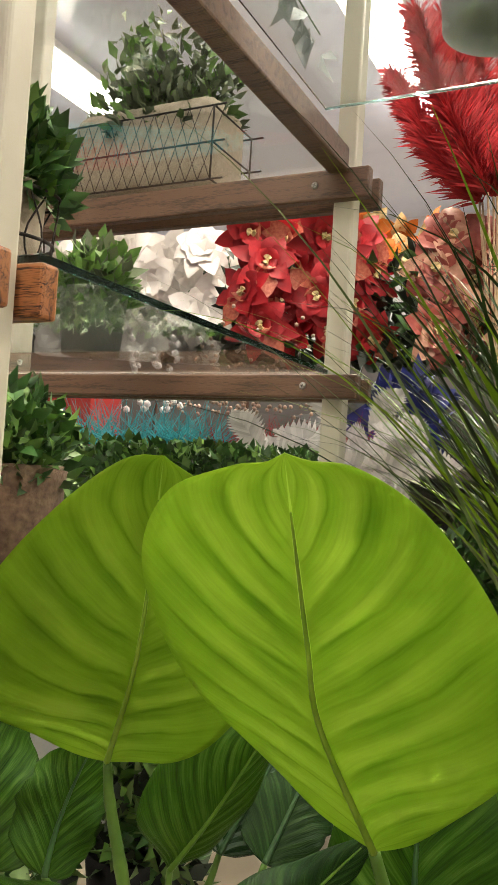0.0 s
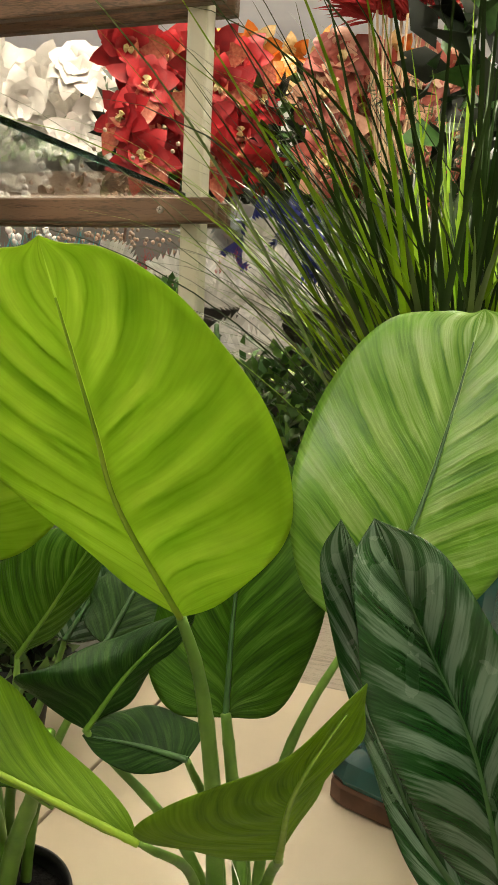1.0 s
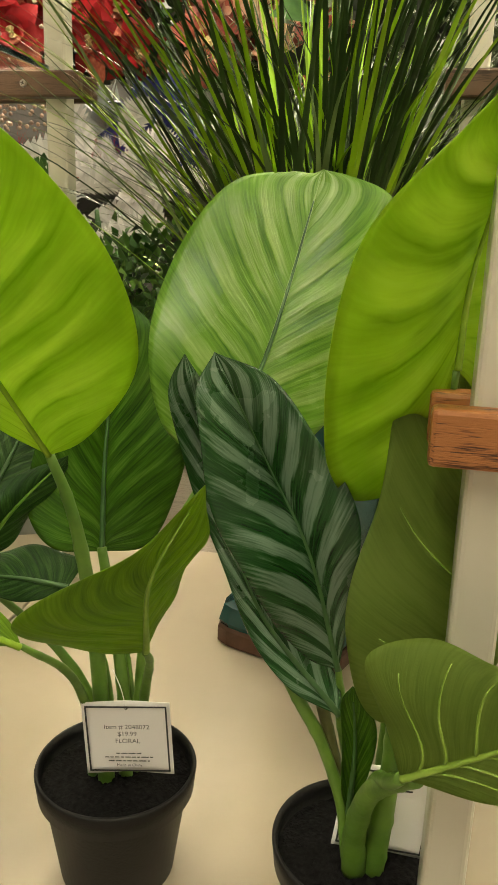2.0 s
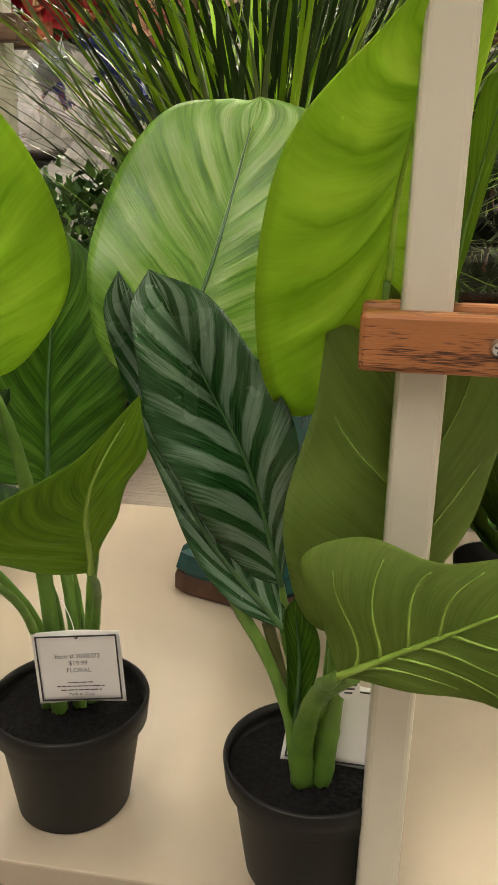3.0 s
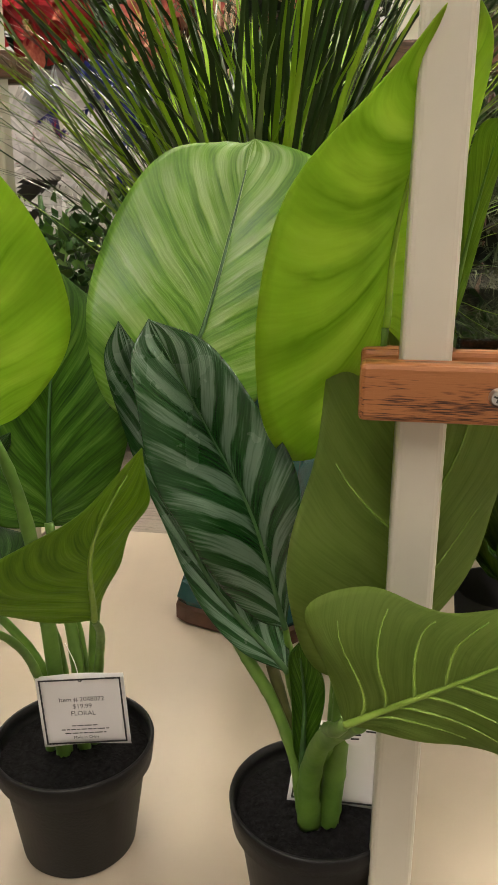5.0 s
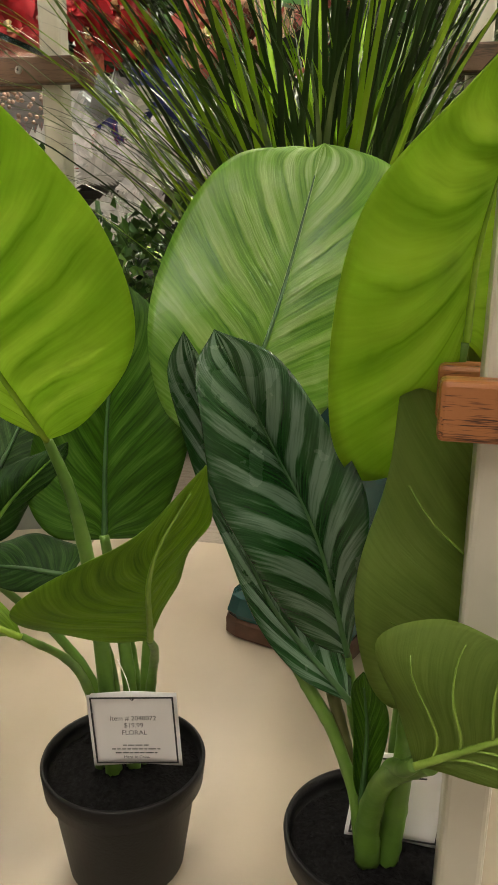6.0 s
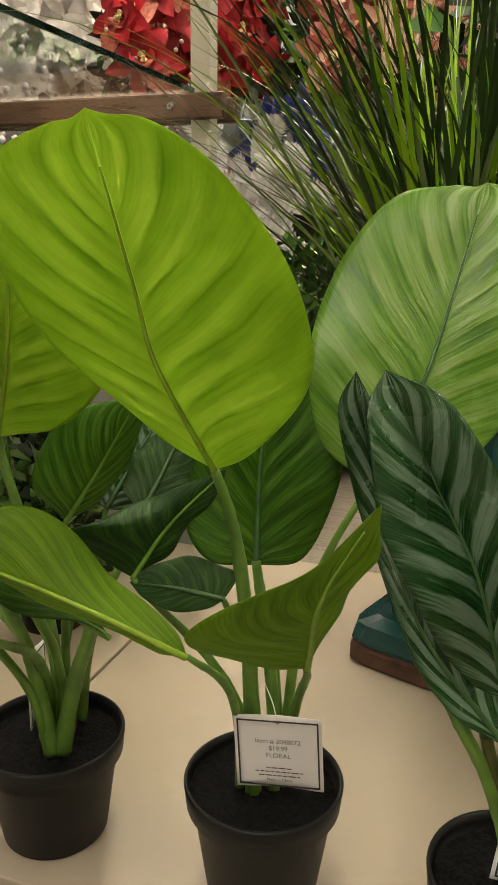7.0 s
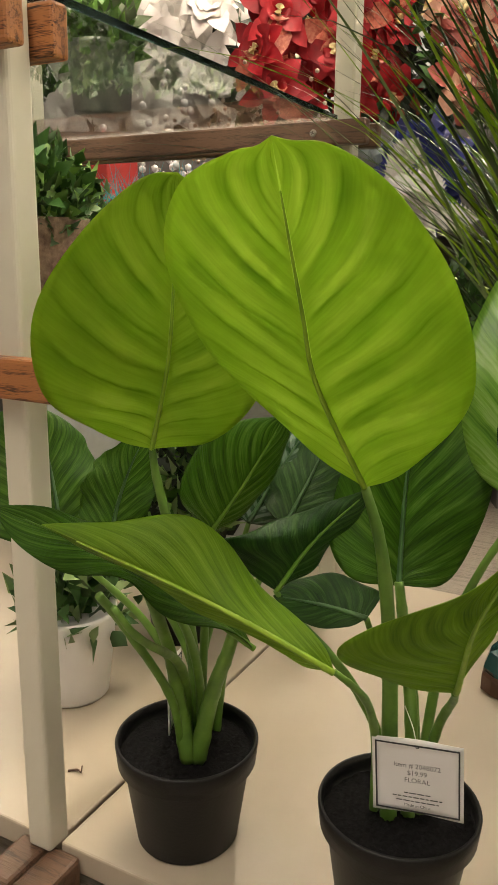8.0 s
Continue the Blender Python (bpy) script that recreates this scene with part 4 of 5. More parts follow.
# onion grass in a pot behind the plants
grass = thing("grass_plant", (-0.005, 0.90, TOP), "tall artificial onion grass, dark green and lime, in a teal pot", "plant")
rnd = random.Random(5)
kinds = []
for i in range(36):
    L = rnd.uniform(0.40, 0.68)
    mat = (GRASS_PALE, GRASS_DARK, GRASS_LIME, GRASS_DARK, GRASS_DARK, GRASS_DARK, GRASS_LIME, GRASS_DARK, GRASS_LIME)[i % 9]
    arch = i % 4 == 0
    kinds.append(blade_mesh("blade", L, rnd.uniform(0.35, 0.8) if arch else rnd.uniform(0.04, 0.58), rnd.uniform(0.9, 2.0) if arch else rnd.uniform(0.35, 1.5), rnd.uniform(0.0034, 0.0056) if arch else rnd.uniform(0.0042, 0.0074), mat))
for i in range(299):
    b = new("blade", rnd.choice(kinds))
    b.parent = grass
    a = rnd.uniform(0, 360)
    if kinds.index(b.data) % 4 == 0 and 205 < a < 355:
        a = a - 150 if a < 280 else a + 120
    r = rnd.uniform(0, 0.05)
    b.matrix_local = pose(r * math.cos(radians(a)), r * math.sin(radians(a)), 0.32 + rnd.uniform(-0.03, 0.02), rnd.gauss(0, 4), rnd.gauss(0, 4), a + rnd.gauss(0, 18)) @ Matrix.Diagonal((1, 1, rnd.uniform(0.8, 1.12), 1))
v, f, fm = [], [], []
for i in range(380):
    me = rnd.choice(kinds)
    a = rnd.uniform(0, 360)
    if kinds.index(me) % 4 == 0 and 205 < a < 355:
        a = a - 150 if a < 280 else a + 120
    m = pose(rnd.gauss(0, 0.03), rnd.gauss(0, 0.03), 0.32, rnd.gauss(0, 6), rnd.gauss(0, 6), a) @ Matrix.Diagonal((0.9, 1, rnd.uniform(0.7, 1.1), 1))
    k = len(v)
    v += [m @ q.co for q in me.vertices]
    f += [tuple(k + w for w in q.vertices) for q in me.polygons]
    fm += [(0 if me.materials[0] is GRASS_DARK else 1 if me.materials[0] is GRASS_LIME else 2)] * len(me.polygons)
mesh_object("grass_tuft", v, f, [GRASS_DARK, GRASS_LIME, GRASS_PALE], grass, "", fm)["kind"] = "stuff"


def square_lathe(name, prof, mat, parent, turn=0.0, power=0.14):
    """A pot with rounded square cross-sections: (half width, height) rings."""
    v, f, S = [], [], 40
    for r, z in prof:
        for i in range(S):
            a = 2 * math.pi * i / S
            c, s = math.cos(a), math.sin(a)
            k = r / (abs(c) ** (1 / power) + abs(s) ** (1 / power)) ** power
            x, y = k * c, k * s
            v.append((x * math.cos(turn) - y * math.sin(turn), x * math.sin(turn) + y * math.cos(turn), z))
    for j in range(len(prof) - 1):
        for i in range(S):
            i2 = (i + 1) % S
            f.append((j * S + i, j * S + i2, (j + 1) * S + i2, (j + 1) * S + i))
    f.append(tuple(range(S))[::-1])
    f.append(tuple((len(prof) - 1) * S + i for i in range(S)))
    return mesh_object(name, v, f, mat, parent, smooth=False)


square_lathe("foot_band", [(0.084, 0.001), (0.086, 0.003), (0.086, 0.022), (0.084, 0.026)], CLAY, grass, radians(-18))
square_lathe("foot", [(0.083, 0.026), (0.085, 0.032), (0.080, 0.052), (0.060, 0.060)], TEAL, grass, radians(-18))
square_lathe("planter", [(0.046, 0.060), (0.047, 0.07), (0.070, 0.15), (0.082, 0.26), (0.088, 0.315), (0.094, 0.322), (0.094, 0.345), (0.086, 0.346), (0.083, 0.325)], TEAL, grass, radians(-18))

# small-leaved trailing foliage at the planter's rim
leaf_cloud("trailing_foliage", sprig_spots(60, 9, 0.11, 0.10, 0.16, 3, (-0.193, -0.021, 0.356)) + sprig_spots(30, 9, 0.05, 0.05, 0.12, 6, (-0.06, -0.02, 0.33)) + dome_spots(420, 0.10, 0.08, 0.10, 4, (-0.193, -0.011, 0.406)), 0.020, [BOXWOOD, BOXWOOD, BOXLIGHT], grass, "small dark green trailing leaves", seed=3, ratio=0.6)


# ---------------------------------------------------------------- left unit's goods
def bushy_pot(name, place, label, pot_prof, pot_mat, rx, ry, rz, size, seed, sprigs=45, mats=None, category="plant"):
    t = thing(name, place, label, category)
    lathe("pot", pot_prof, pot_mat, t)
    top = pot_prof[-1][1]
    leaf_cloud("foliage", sprig_spots(sprigs, 8, rx, ry, rz, seed, (0, 0, top - 0.02)) + dome_spots(sprigs * 8, rx * 0.8, ry * 0.8, rz * 0.7, seed + 1, (0, 0, top)), size, mats or [BOXWOOD, BOXWOOD, BOXLIGHT], t, seed=seed, ratio=0.55)
    return t


SHELF = [z + (0.0155 if z < 1 else 0.02) + 0.0095 for z in LEVELS]
bushy_pot("potted_bush", (-0.488, 0.518, SHELF[1]), "leafy green bush in a grey pot in a wire basket", [(0.026, 0), (0.030, 0.09), (0.028, 0.09)], BURLAP, 0.05, 0.05, 0.095, 0.024, 11, 60)
bushy_pot("potted_bush", (-0.565, 0.62, SHELF[0]), "dark green bush in a woven brown basket", [(0.05, 0), (0.058, 0.10), (0.06, 0.115), (0.055, 0.115)], WICKER, 0.075, 0.075, 0.10, 0.023, 12, 70)
bushy_pot("potted_bush", (-0.63, 0.82, SHELF[1]), "light green bush in a tin pot on the glass shelf", [(0.036, 0), (0.043, 0.075), (0.046, 0.08), (0.042, 0.08)], TIN, 0.055, 0.055, 0.08, 0.024, 13, 30, mats=[BOXLIGHT, FIR, BOXLIGHT])
bushy_pot("white_pot_plant", (-0.535, 0.61, TOP), "variegated plant in a white ceramic pot on the platform", [(0.038, 0), (0.042, 0.004), (0.054, 0.105), (0.0545, 0.11), (0.050, 0.11), (0.048, 0.10)], POT_WHITE, 0.07, 0.065, 0.12, 0.034, 14, 16, [BOXWOOD, GRASS_PALE, BOXWOOD])

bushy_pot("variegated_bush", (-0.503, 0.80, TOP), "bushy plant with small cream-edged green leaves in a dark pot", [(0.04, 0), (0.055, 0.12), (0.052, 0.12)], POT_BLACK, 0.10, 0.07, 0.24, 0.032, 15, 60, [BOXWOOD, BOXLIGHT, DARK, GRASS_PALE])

# wire basket with burlap-wrapped planter, top shelf
planter = thing("wire_planter", (-0.682, 1.025, SHELF[2]), "burlap-lined wire basket planter full of light green foliage", "planter")
bm = box_bm(-0.138, 0.125, -0.055, 0.055, 0.004, 0.142, 0.030, 4)
part("burlap_liner", bm, BURLAP, planter, smooth=True)
leaf_cloud("foliage", sprig_spots(110, 9, 0.14, 0.07, 0.21, 21, (0, 0, 0.10)) + dome_spots(500, 0.13, 0.06, 0.10, 22, (0, 0, 0.11)), 0.024, [FIR, BOXLIGHT, FIR], planter, seed=22)
for z in (0.006, 0.06, 0.112):
    tube("wire", [(-0.145, -0.060, z), (0.145, -0.060, z)], 0.0016, 0.0016, WIRE, planter, sides=5, n=4)
    tube("wire", [(-0.145, 0.060, z), (0.145, 0.060, z)], 0.0016, 0.0016, WIRE, planter, sides=5, n=4)
    for x in (-0.145, 0.125):
        tube("wire", [(x, -0.060, z), (x, 0.060, z)], 0.0016, 0.0016, WIRE, planter, sides=5, n=4)
for x in (-0.145, 0.125):
    for y in (-0.060, 0.060):
        tube("wire", [(x, y, 0.006), (x, y, 0.112)], 0.0016, 0.0016, WIRE, planter, sides=5, n=4)
for i in range(14):
    for d in (0.04, -0.04):
        x = -0.135 + 0.02 * i
        if -0.145 <= x + d <= 0.145:
            tube("wire", [(x, -0.061, 0.006), (x + d * 0.4, -0.0615, 0.045), (x + d * 0.6, -0.0615, 0.07), (x + d, -0.061, 0.112)], 0.0006, 0.0006, WIRE, planter, sides=4, n=6)

# wire holder beside the front post
holder = thing("wire_basket", (-0.488, 0.518, SHELF[1]), "small dark chicken-wire basket on the glass shelf", "basket")
for z, r in ((0.002, 0.035), (0.04, 0.038), (0.08, 0.042)):
    pts = [(r * math.cos(a * math.pi / 8), r * math.sin(a * math.pi / 8), z) for a in range(17)]
    tube("wire", pts, 0.0016, 0.0016, WIRE, holder, sides=5, n=32)
for i in range(14):
    a, b = i * math.pi / 7, (i + (1 if i % 2 else -1)) * math.pi / 7
    tube("wire", [(0.035 * math.cos(a), 0.035 * math.sin(a), 0.002), (0.038 * math.cos(b), 0.038 * math.sin(b), 0.04), (0.042 * math.cos(a), 0.042 * math.sin(a), 0.08)], 0.0009, 0.0009, WIRE, holder, sides=4, n=8)

# hanging grey-green leaves above the rail
silver = thing("hanging_stem", (-0.45, 1.03, 1.235), "hanging stem of grey-green artificial eucalyptus leaves", "plant")
tube("stem", [(-0.08, 0.02, 0.18), (-0.03, 0.0, 0.10), (0.02, 0, 0.02)], 0.002, 0.001, STEM_DARK, silver)
leaf_cloud("foliage", [((-0.06 + 0.012 * i, 0, 0.13 - 0.02 * i), (0.5 if i % 2 else -0.5, 0, -0.8)) for i in range(8)] * 2, 0.05, [SILVER], silver, seed=31, ratio=0.5, lift=-0.6)

# grey pot on the bay's glass shelf
grey = thing("grey_pot", (-0.135, 0.76, 1.0545), "round grey pot on the glass shelf", "pot")
lathe("body", [(0.045, 0), (0.052, 0.004), (0.06, 0.10), (0.062, 0.12), (0.060, 0.12)], POT_GREY, grey)


# ---------------------------------------------------------------- right unit's goods
rp = thing("leafy_pot_plant", (0.285, 0.80, TOP), "dark green leafy plant in a dark pot on the platform", "plant")
lathe("pot", [(0.045, 0), (0.055, 0.10), (0.052, 0.10)], POT_BLACK, rp)
for i in range(16):
    a = i * 2.4
    L = 0.12 + 0.05 * (i % 3)
    b = Vector((0.01 * math.cos(a), 0.01 * math.sin(a), 0.11 + 0.012 * (i % 4)))
    t = Vector((L * math.cos(a), L * math.sin(a), 0.19 + 0.03 * (i % 4)))
    m = (b + t) / 2 + Vector((0, 0, 0.03))
    s = Vector((-math.sin(a), math.cos(a), 0.1)) * 0.028
    leaf(rp, b, m, t, m + s, m - s, LEAF_STRIPED if i % 2 else LEAF_GREEN, LEAF_OLIVE, seed=40 + i, rib=False)

fir = thing("fir_bush", (0.36, 1.30, 0), "grey-green artificial fir with small pink cones", "plant")
tube("trunk", [(0, 0, 0), (0.01, 0, 0.5), (0, 0, 1.25)], 0.02, 0.006, CLAY, fir)


def needle_cloud(n, rx, ry, rz, cz, seed, L=0.03):
    rnd2 = random.Random(seed)
    v, f = [], []
    for p, d in dome_spots(n, rx, ry, rz, seed, (0, 0, cz), -1):
        d = Vector((d.x, d.y, 0.3)).normalized()
        tip = p + d * 0.09
        for k in range(14):
            q = p.lerp(tip, k / 14)
            e = (d * 0.6 + Vector((rnd2.gauss(0, 1), rnd2.gauss(0, 1), rnd2.gauss(0, 1))).normalized()).normalized() * L
            s = e.cross(Vector((0.2, 0.5, 0.8))).normalized() * 0.0018
            i = len(v)
            v += [q - s, q + s, q + e]
            f.append((i, i + 1, i + 2))
    return v, f


v, f = needle_cloud(900, 0.30, 0.20, 0.62, 0.62, 51)
mesh_object("needles", v, f, FIR, fir)["kind"] = "stuff"
for i in range(9):
    a = i * 2.4
    lathe("cone", [(0.002, 0), (0.012, 0.006), (0.014, 0.014), (0.009, 0.024), (0.001, 0.03)], PINK, fir, steps=10, at=(0.24 * math.cos(a), -0.2 + 0.06 * math.sin(a), 0.35 + 0.07 * i))

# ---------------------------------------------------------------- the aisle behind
# near-black leaf sheet, added as a dark backing behind the fir
backing = thing("dark_foliage", (0.35, 1.62, 0), "dense near-black artificial foliage added as a backing", "plant", "", "stuff")
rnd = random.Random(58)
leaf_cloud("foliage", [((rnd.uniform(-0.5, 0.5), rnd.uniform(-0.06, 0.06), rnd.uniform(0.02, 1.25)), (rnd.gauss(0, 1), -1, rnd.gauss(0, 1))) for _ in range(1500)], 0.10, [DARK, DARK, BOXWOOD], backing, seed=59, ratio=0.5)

# round price sticker on a leaf stalk, and a scrap of leaf
sticker = thing("price_sticker", (0.124, 0.365, 0.281), "small round white price sticker on a leaf stalk", "sticker")
sticker.rotation_euler = (radians(80), 0, radians(6))
bm = bmesh.new()
bmesh.ops.create_cone(bm, cap_ends=True, segments=28, radius1=0.0066, radius2=0.0066, depth=0.0006)
part("disc", bm, PAPER, sticker)
for k in range(3):
    part("print_line", box_bm(-0.0045 + 0.001 * k, 0.0045 - 0.0012 * k, 0.0022 - 0.0024 * k, 0.0031 - 0.0024 * k, 0.0003, 0.0006), INK, sticker)
scrap = thing("leaf_scrap", (-0.4308, 0.4902, 0.0704), "small curled dark scrap of leaf on the platform", "scrap")
tube("curl", [(-0.008, -0.003, 0.001), (0, 0.002, 0.002), (0.007, -0.001, 0.0035), (0.004, 0.005, 0.006)], 0.0012, 0.0006, CLAY, scrap, sides=6)

def petal_bm(bm, base, d, up, L, W, mat, droop=0.15):
    """A pointed bract with a crease along its middle."""
    d, up = d.normalized(), up.normalized()
    side = d.cross(up).normalized()
    rows = []
    for s, w, h in ((0.0, 0.12, 0.0), (0.3, 0.75, 0.05), (0.58, 1.0, 0.04), (0.82, 0.6, -0.03), (1.0, 0.0, -droop)):
        c = base + d * L * s + up * L * h
        rows.append([bm.verts.new(c - side * W * w + up * W * 0.25 * w), bm.verts.new(c), bm.verts.new(c + side * W * w + up * W * 0.25 * w)] if w else [bm.verts.new(c)])
    for a, b in zip(rows, rows[1:]):
        if len(b) == 3:
            for j in range(2):
                bm.faces.new((a[j], a[j + 1], b[j + 1], b[j])).material_index = mat
        else:
            for j in range(2):
                bm.faces.new((a[j], a[j + 1], b[0])).material_index = mat


def flower(name, label, mats, radius, seed, group, rounds=((7, 1.0, 0.15), (6, 0.72, 0.45), (5, 0.45, 0.9)), heart=True, broad=0.27):
    """A star of bracts that faces along -y, with a heart of stamens."""
    rnd = random.Random(seed)
    t = thing(name, (0, 0, -9), label, "flower", group)
    for k, (count, reach, lift) in enumerate(rounds):
        for i in range(count):
            bm = bmesh.new()
            a = 2 * math.pi * (i + 0.5 * k + rnd.uniform(-0.15, 0.15)) / count
            d = Vector((math.cos(a), -lift + rnd.uniform(-0.15, 0.15), math.sin(a)))
            petal_bm(bm, Vector((0, -0.004 * k, 0)), d, Vector((0, -1, 0)), radius * reach * rnd.uniform(0.85, 1.1), radius * broad * rnd.uniform(0.85, 1.15), 0, rnd.uniform(0.0, 0.3))
            part("petal", bm, mats[(i + k) % len(mats)], t, smooth=True)
    if heart:
        bm = bmesh.new()
        bmesh.ops.create_icosphere(bm, subdivisions=2, radius=radius * 0.09, matrix=Matrix.Translation((0, -radius * 0.26, 0)))
        for q in bm.verts:
            q.co += q.normal * radius * 0.05 * rnd.choice((-1, 1))
        part("stamen_heart", bm, GOLD, t, "gold stamens")
    return t


# frame of the aisle: along (to the right) and away, seen square from the shelves
AWAY = Vector((-0.40, 0.917, 0)).normalized()
RIGHT = Vector((AWAY.y, -AWAY.x, 0))
FACE = math.degrees(math.atan2(-AWAY.x, AWAY.y))


def spot(away, right, z):
    p = AWAY * away + RIGHT * right
    return Vector((p.x, p.y, z))


def scatter(proto, places, seed, tilt=25, sizes=(0.85, 1.2)):
    rnd = random.Random(seed)
    first = True
    for p in places:
        s = rnd.uniform(*sizes)
        m = Matrix.Translation(p) @ pose(0, 0, 0, rnd.gauss(-10, tilt * 0.6), rnd.uniform(-180, 180), FACE + rnd.gauss(0, tilt))
        if first:
            proto.matrix_world = m
            first = False
        else:
            copy_thing(proto, m)


red = flower("poinsettia", "red velvet poinsettia flower with glittered inner petals", [RED_PETAL, RED_PETAL, RED_PETAL, GLITTER_PETAL], 0.135, 1, "red poinsettias")
scatter(red, [spot(2.82 + 0.10 * (i % 2), -0.11 + 0.13 * (i % 4) - 0.06 * (i // 4 % 2) , 1.15 + 0.115 * (i // 4)) for i in range(16)], 2)
coral = flower("poinsettia", "coral pink poinsettia flower with pale glitter rims", [CORAL_PETAL, CORAL_PETAL, CORAL_RIM], 0.14, 3, "coral poinsettias", broad=0.34)
scatter(coral, [spot(2.9 + 0.1 * (i % 2), 0.52 + 0.145 * (i % 4) + 0.05 * (i // 4 % 2), 1.18 + 0.115 * (i // 4)) for i in range(16)], 4)
white = flower("poinsettia", "creamy white poinsettia flower", [WHITE_PETAL], 0.15, 5, "white poinsettias", broad=0.33, heart=False)
scatter(white, [spot(3.2 + 0.12 * (i % 2), -0.95 + 0.17 * (i % 5) + 0.06 * (i // 5 % 2), 1.12 + 0.13 * (i // 5)) for i in range(20)], 6)
orange = flower("maple_spray", "orange and yellow artificial autumn leaf cluster", [ORANGE_PETAL, ORANGE_PETAL, GOLD], 0.11, 7, "autumn leaf clusters", heart=False, broad=0.3)
scatter(orange, [spot(3.25 + 0.12 * (i % 2), 0.15 + 0.14 * (i % 7), 1.56 + 0.10 * (i // 7)) for i in range(14)], 8)

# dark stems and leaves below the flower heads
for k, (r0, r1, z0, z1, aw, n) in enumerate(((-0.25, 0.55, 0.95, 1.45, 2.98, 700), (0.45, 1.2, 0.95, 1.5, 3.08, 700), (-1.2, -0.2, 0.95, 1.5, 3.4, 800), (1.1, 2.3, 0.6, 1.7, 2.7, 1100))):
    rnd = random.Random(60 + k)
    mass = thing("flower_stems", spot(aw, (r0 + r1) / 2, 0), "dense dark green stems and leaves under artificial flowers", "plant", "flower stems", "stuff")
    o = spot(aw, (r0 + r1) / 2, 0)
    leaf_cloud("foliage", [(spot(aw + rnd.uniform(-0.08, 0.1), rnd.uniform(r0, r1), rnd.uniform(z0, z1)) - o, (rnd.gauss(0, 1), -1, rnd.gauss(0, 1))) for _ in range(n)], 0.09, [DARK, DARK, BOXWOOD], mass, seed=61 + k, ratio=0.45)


def far_gondola(name, away, r0, r1, depth, heights, label):
    g = thing(name, spot(away, (r0 + r1) / 2, 0), label, "shelf", "far shelves")
    g.rotation_euler = (0, 0, radians(FACE))
    w = (r1 - r0) / 2
    for z in heights:
        part("shelf_board", box_bm(-w, w, -depth / 2, depth / 2, z - 0.025, z, 0.003), SHELF_PAINT, g)
    part("back_panel", box_bm(-w, w, depth / 2, depth / 2 + 0.02, 0, heights[-1] + 0.25), SHELF_PAINT, g)
    for x in (-w, w):
        part("upright", box_bm(x - 0.015, x + 0.015, -depth / 2, depth / 2, 0, heights[-1] + 0.25), SHELF_PAINT, g)


far_gondola("flower_shelf", 3.35, -1.9, 2.4, 0.5, (0.12, 0.55, 0.93), "grey shop shelf stocked with artificial flowers")
far_gondola("low_shelf", 1.95, -1.3, 0.5, 0.34, (0.10, 0.45, 0.66), "grey low shop shelf stocked with small stems")

# red pampas plumes
pampas = thing("pampas_bunch", spot(2.75, 0.74, 0.93), "bunch of tall bright red dried pampas plumes", "plant")
rnd = random.Random(70)
for k in range(15):
    lean = Vector((RIGHT.x, RIGHT.y, 0)) * rnd.uniform(-0.30, 0.30) + AWAY * rnd.uniform(-0.15, 0.15)
    a, b = Vector((0, 0, 0.0)) + lean * 0.1, lean * 0.35 + Vector((0, 0, 0.70))
    c = lean * 1.4 + Vector((0, 0, 1.25 + rnd.uniform(-0.1, 0.15)))
    tube("stalk", [a, a.lerp(b, 0.5), b], 0.005, 0.004, BEIGE, pampas, sides=6)
    v, f = [], []
    line = bez([b, (b + c) / 2 + lean * 0.1, c], 40)
    for i in range(1700):
        s = rnd.uniform(0, 1) ** 0.8
        p = line[int(s * 39)]
        d = (c - b).normalized() * 0.75 + Vector((rnd.gauss(0, 1), rnd.gauss(0, 1), rnd.gauss(0, 0.4))).normalized() * 0.62
        L = rnd.uniform(0.08, 0.17) * (1.1 - 0.5 * s)
        e = d.normalized() * L
        w = e.cross(Vector((0.3, 0.9, 0.1))).normalized() * 0.0022
        j = len(v)
        v += [p - w, p + w, p + e * 0.6 + Vector((0, 0, -0.004)), p + e - Vector((0, 0, 0.02))]
        f += [(j, j + 1, j + 2), (j + 1, j + 3, j + 2)]
    mesh_object("plume", v, f, RED_PLUME, pampas)

# fir branches behind the grass
for k, (aw, r, w, h) in enumerate(((1.85, 0.62, 0.32, 0.60), (2.0, 1.25, 0.4, 0.7), (1.6, 1.1, 0.3, 0.45))):
    o = spot(aw, r, 0)
    fb = thing("fir_tree", o, "grey-green frosted artificial fir tree", "plant", "frosted firs")
    tube("trunk", [(0, 0, 0), (0, 0, 0.5), (0, 0, h + 0.4)], 0.02, 0.006, CLAY, fb)
    v, f = needle_cloud(330, w * 0.8, w * 0.7, h, 0.55, 80 + k, 0.035)
    mesh_object("needles", v, f, FIR, fb)["kind"] = "stuff"


# frosted white fronds, berries, spikes and the boxwood row
def frond(parent, p, d, L, mat, rnd):
    d = d.normalized()
    side = d.cross(AWAY).normalized()
    v, f = [], []
    for i in range(14):
        s = i / 14
        q = p + d * L * s + Vector((0, 0, -0.25 * L * s * s))
        w = L * 0.28 * math.sin(math.pi * min(1, s * 0.9 + 0.12))
        for sg in (-1, 1):
            e = (side * sg + d * 0.5).normalized() * w
            t = d * 0.012
            j = len(v)
            v += [q - t, q + t, q + e + t * 0.3]
            f.append((j, j + 1, j + 2))
    mesh_object("frond", v, f, mat, parent)


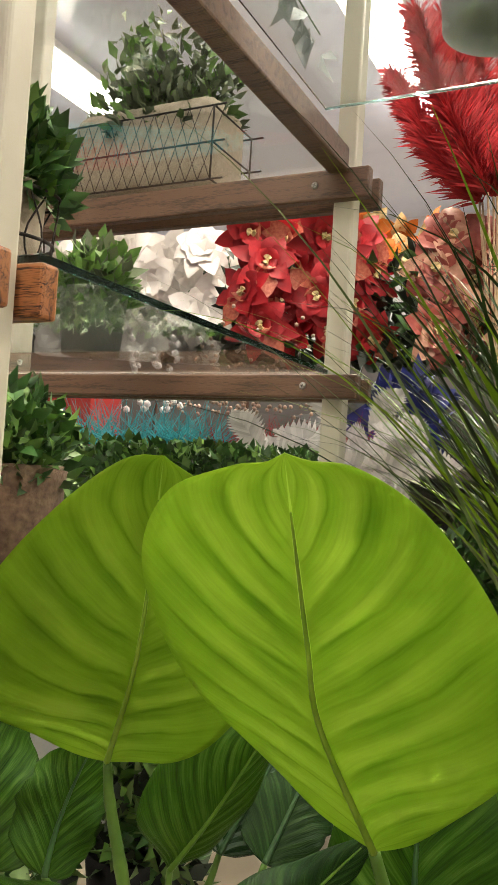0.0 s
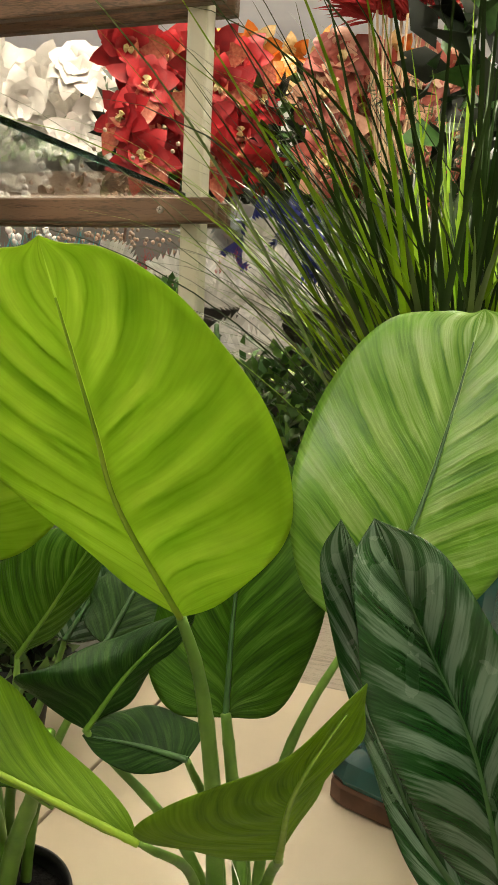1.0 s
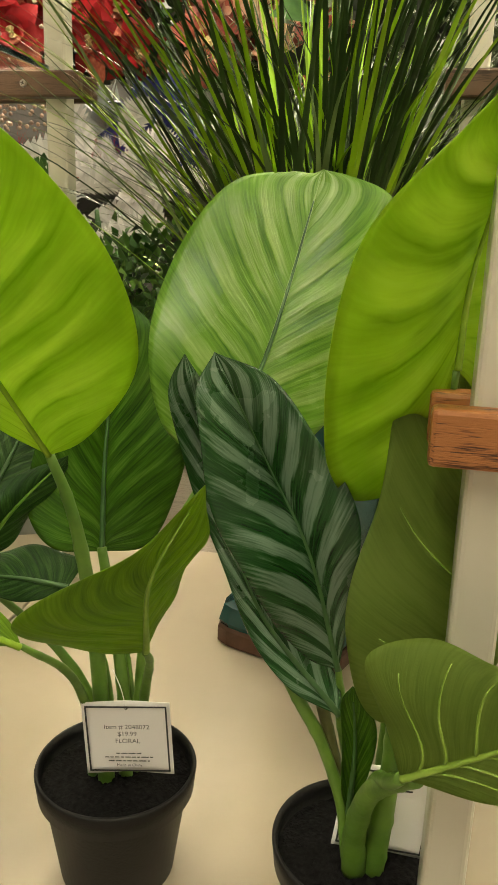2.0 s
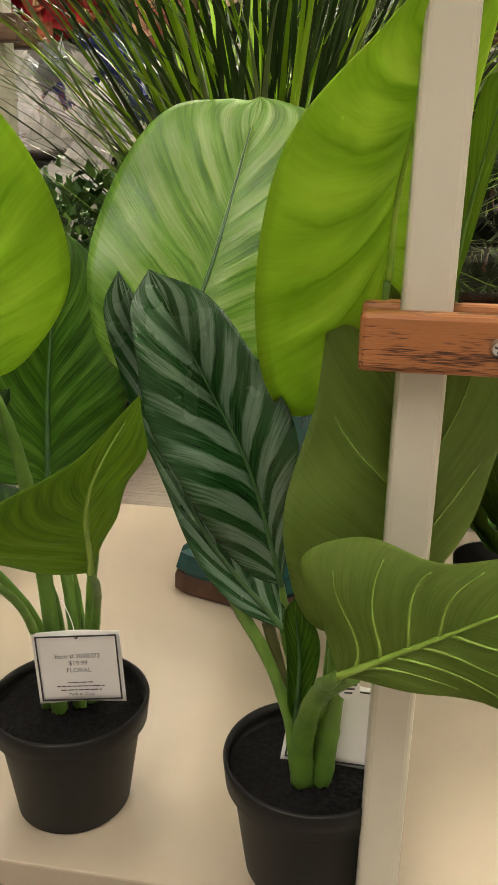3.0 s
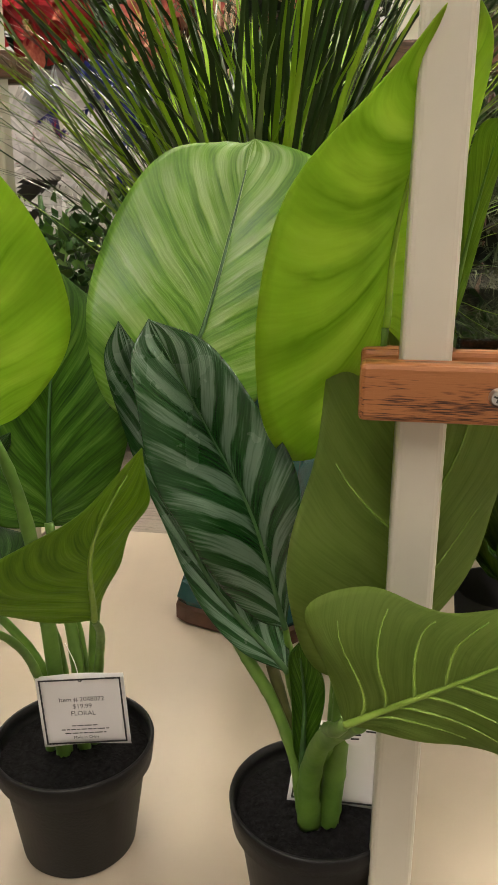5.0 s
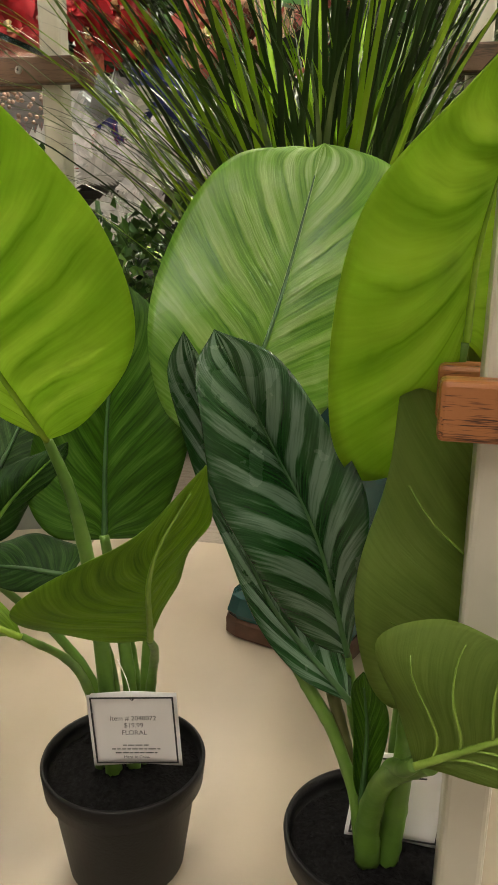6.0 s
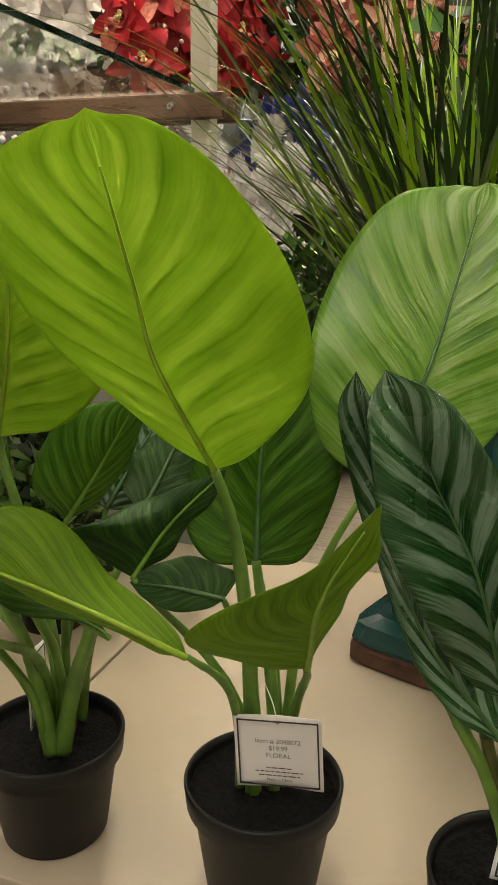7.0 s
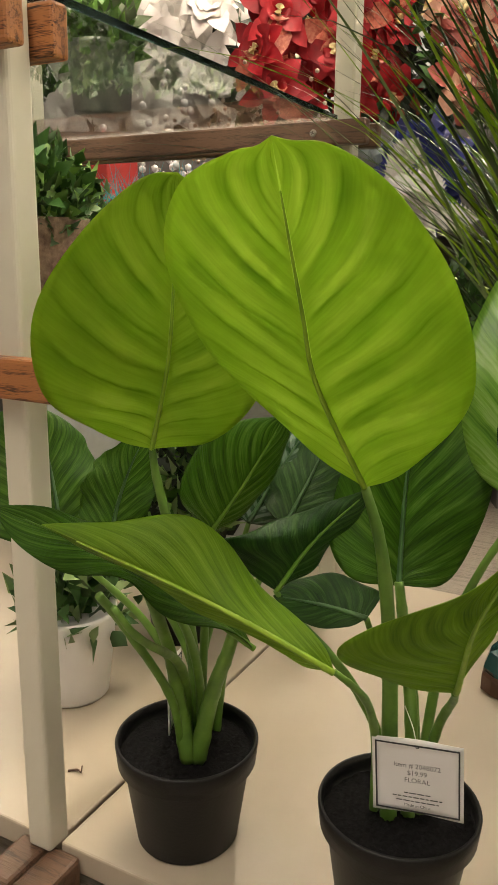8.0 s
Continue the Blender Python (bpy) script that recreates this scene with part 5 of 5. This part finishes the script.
fr = thing("white_fern", spot(1.55, 0.12, 0.0), "frosted white artificial fern fronds", "plant")
rnd = random.Random(90)
for i in range(34):
    frond(fr, Vector((0, 0, 0.55)) + RIGHT * rnd.uniform(-0.16, 0.16) + Vector((0, 0, rnd.uniform(-0.1, 0.18))), RIGHT * rnd.gauss(0, 0.8) - AWAY * rnd.uniform(0, 0.6) + Vector((0, 0, rnd.uniform(0.0, 1))), rnd.uniform(0.10, 0.17), WHITE_FROND, rnd)
tube("stem", [(0, 0, 0), (0.01, 0, 0.3), (0, 0, 0.6)], 0.01, 0.006, STEM_DARK, fr)


def berry_bunch(name, place, label, mat, n, rx, rz, r, seed):
    t = thing(name, place, label, "plant", "", "")
    rnd2 = random.Random(seed)
    bm = bmesh.new()
    bmesh.ops.create_icosphere(bm, subdivisions=1, radius=r)
    first = part("berry", bm, mat, t, smooth=True)
    for k in range(n):
        q = RIGHT * rnd2.gauss(0, rx) + AWAY * rnd2.gauss(0, 0.05) + Vector((0, 0, 0.1 + abs(rnd2.gauss(0, rz))))
        b = first if k == 0 else new("berry", first.data)
        b.parent = t
        b.location = q
    tube("stem", [(0, 0, 0), (0, 0, 0.06), (0.01, 0, 0.2)], 0.006, 0.003, CLAY, t)
    return t


berry_bunch("berry_spray", spot(1.95, -0.10, 0.66), "spray of tan glittered berries on twigs", BERRY, 240, 0.10, 0.09, 0.0055, 91)
berry_bunch("white_berry_spray", spot(1.98, -0.33, 0.66), "spray of frosted white berries", WHITE_FROND, 60, 0.05, 0.10, 0.010, 92)
spikes = thing("spiky_stems", spot(1.75, -0.40, 0.665), "bunch of bright cyan spiky artificial stems", "plant")
rnd = random.Random(93)
v, f = [], []
for i in range(420):
    o = RIGHT * (0.16 * rnd.uniform(-1, 1.6))
    d = (RIGHT * rnd.gauss(0, 0.8) - AWAY * rnd.uniform(0, 0.7) + Vector((0, 0, rnd.uniform(0.05, 1)))).normalized() * rnd.uniform(0.08, 0.15)
    w = d.cross(AWAY).normalized() * 0.0016
    j = len(v)
    v += [o - w, o + w, o + d]
    f.append((j, j + 1, j + 2))
mesh_object("spike_tuft", v, f, CYAN, spikes)
spikes2 = thing("spiky_stems", spot(1.75, -0.02, 0.665), "bunch of red spiky artificial stems", "plant")
v2 = [tuple(Vector(q) * 0.8) for q in v]
mesh_object("spike_tuft", v2, f, RED_PETAL, spikes2)

rb = thing("red_box", spot(1.9, -0.55, 0.665), "red cardboard box on the low shelf", "box")
part("carton", box_bm(-0.14, 0.14, -0.06, 0.06, 0, 0.14, 0.003), RED_BOX, rb)
blue = thing("blue_bag", spot(1.78, 0.265, 0.665), "deep blue cloth flower on the shelf", "flower")
leaf_cloud("petals", dome_spots(90, 0.055, 0.05, 0.08, 95, (0, 0, 0.09), -1), 0.07, [BLUE], blue, seed=95, ratio=0.9)
succ = thing("silver_succulent", spot(1.9, 0.16, 0.665), "pale silver succulent with pointed leaves", "plant")
leaf_cloud("leaves", [((0, 0, 0.10), (math.cos(a * 0.7), math.sin(a * 0.7), 0.3 + 0.1 * (a % 4))) for a in range(34)], 0.12, [SILVER], succ, seed=96, ratio=0.4)
lathe("pot", [(0.04, 0), (0.05, 0.09), (0.045, 0.09)], POT_WHITE, succ)

row = thing("boxwood_row", spot(1.28, -0.20, 0.0), "low row of dense green artificial boxwood in a trough", "plant")
rnd = random.Random(97)
spots = []
for i in range(2600):
    spots.append((RIGHT * rnd.uniform(-0.26, 0.26) + AWAY * rnd.uniform(-0.06, 0.08) + Vector((0, 0, 0.56 + 0.10 * rnd.uniform(0, 1) ** 0.7)), (rnd.gauss(0, 1), -0.8, 0.6)))
leaf_cloud("foliage", spots, 0.020, [BOXWOOD, BOXWOOD, BOXLIGHT], row, seed=98, ratio=0.65)
tr = part("trough", box_bm(-0.26, 0.26, -0.07, 0.07, 0.0, 0.57, 0.004), POT_GREY, row)
tr.rotation_euler = (0, 0, radians(FACE))
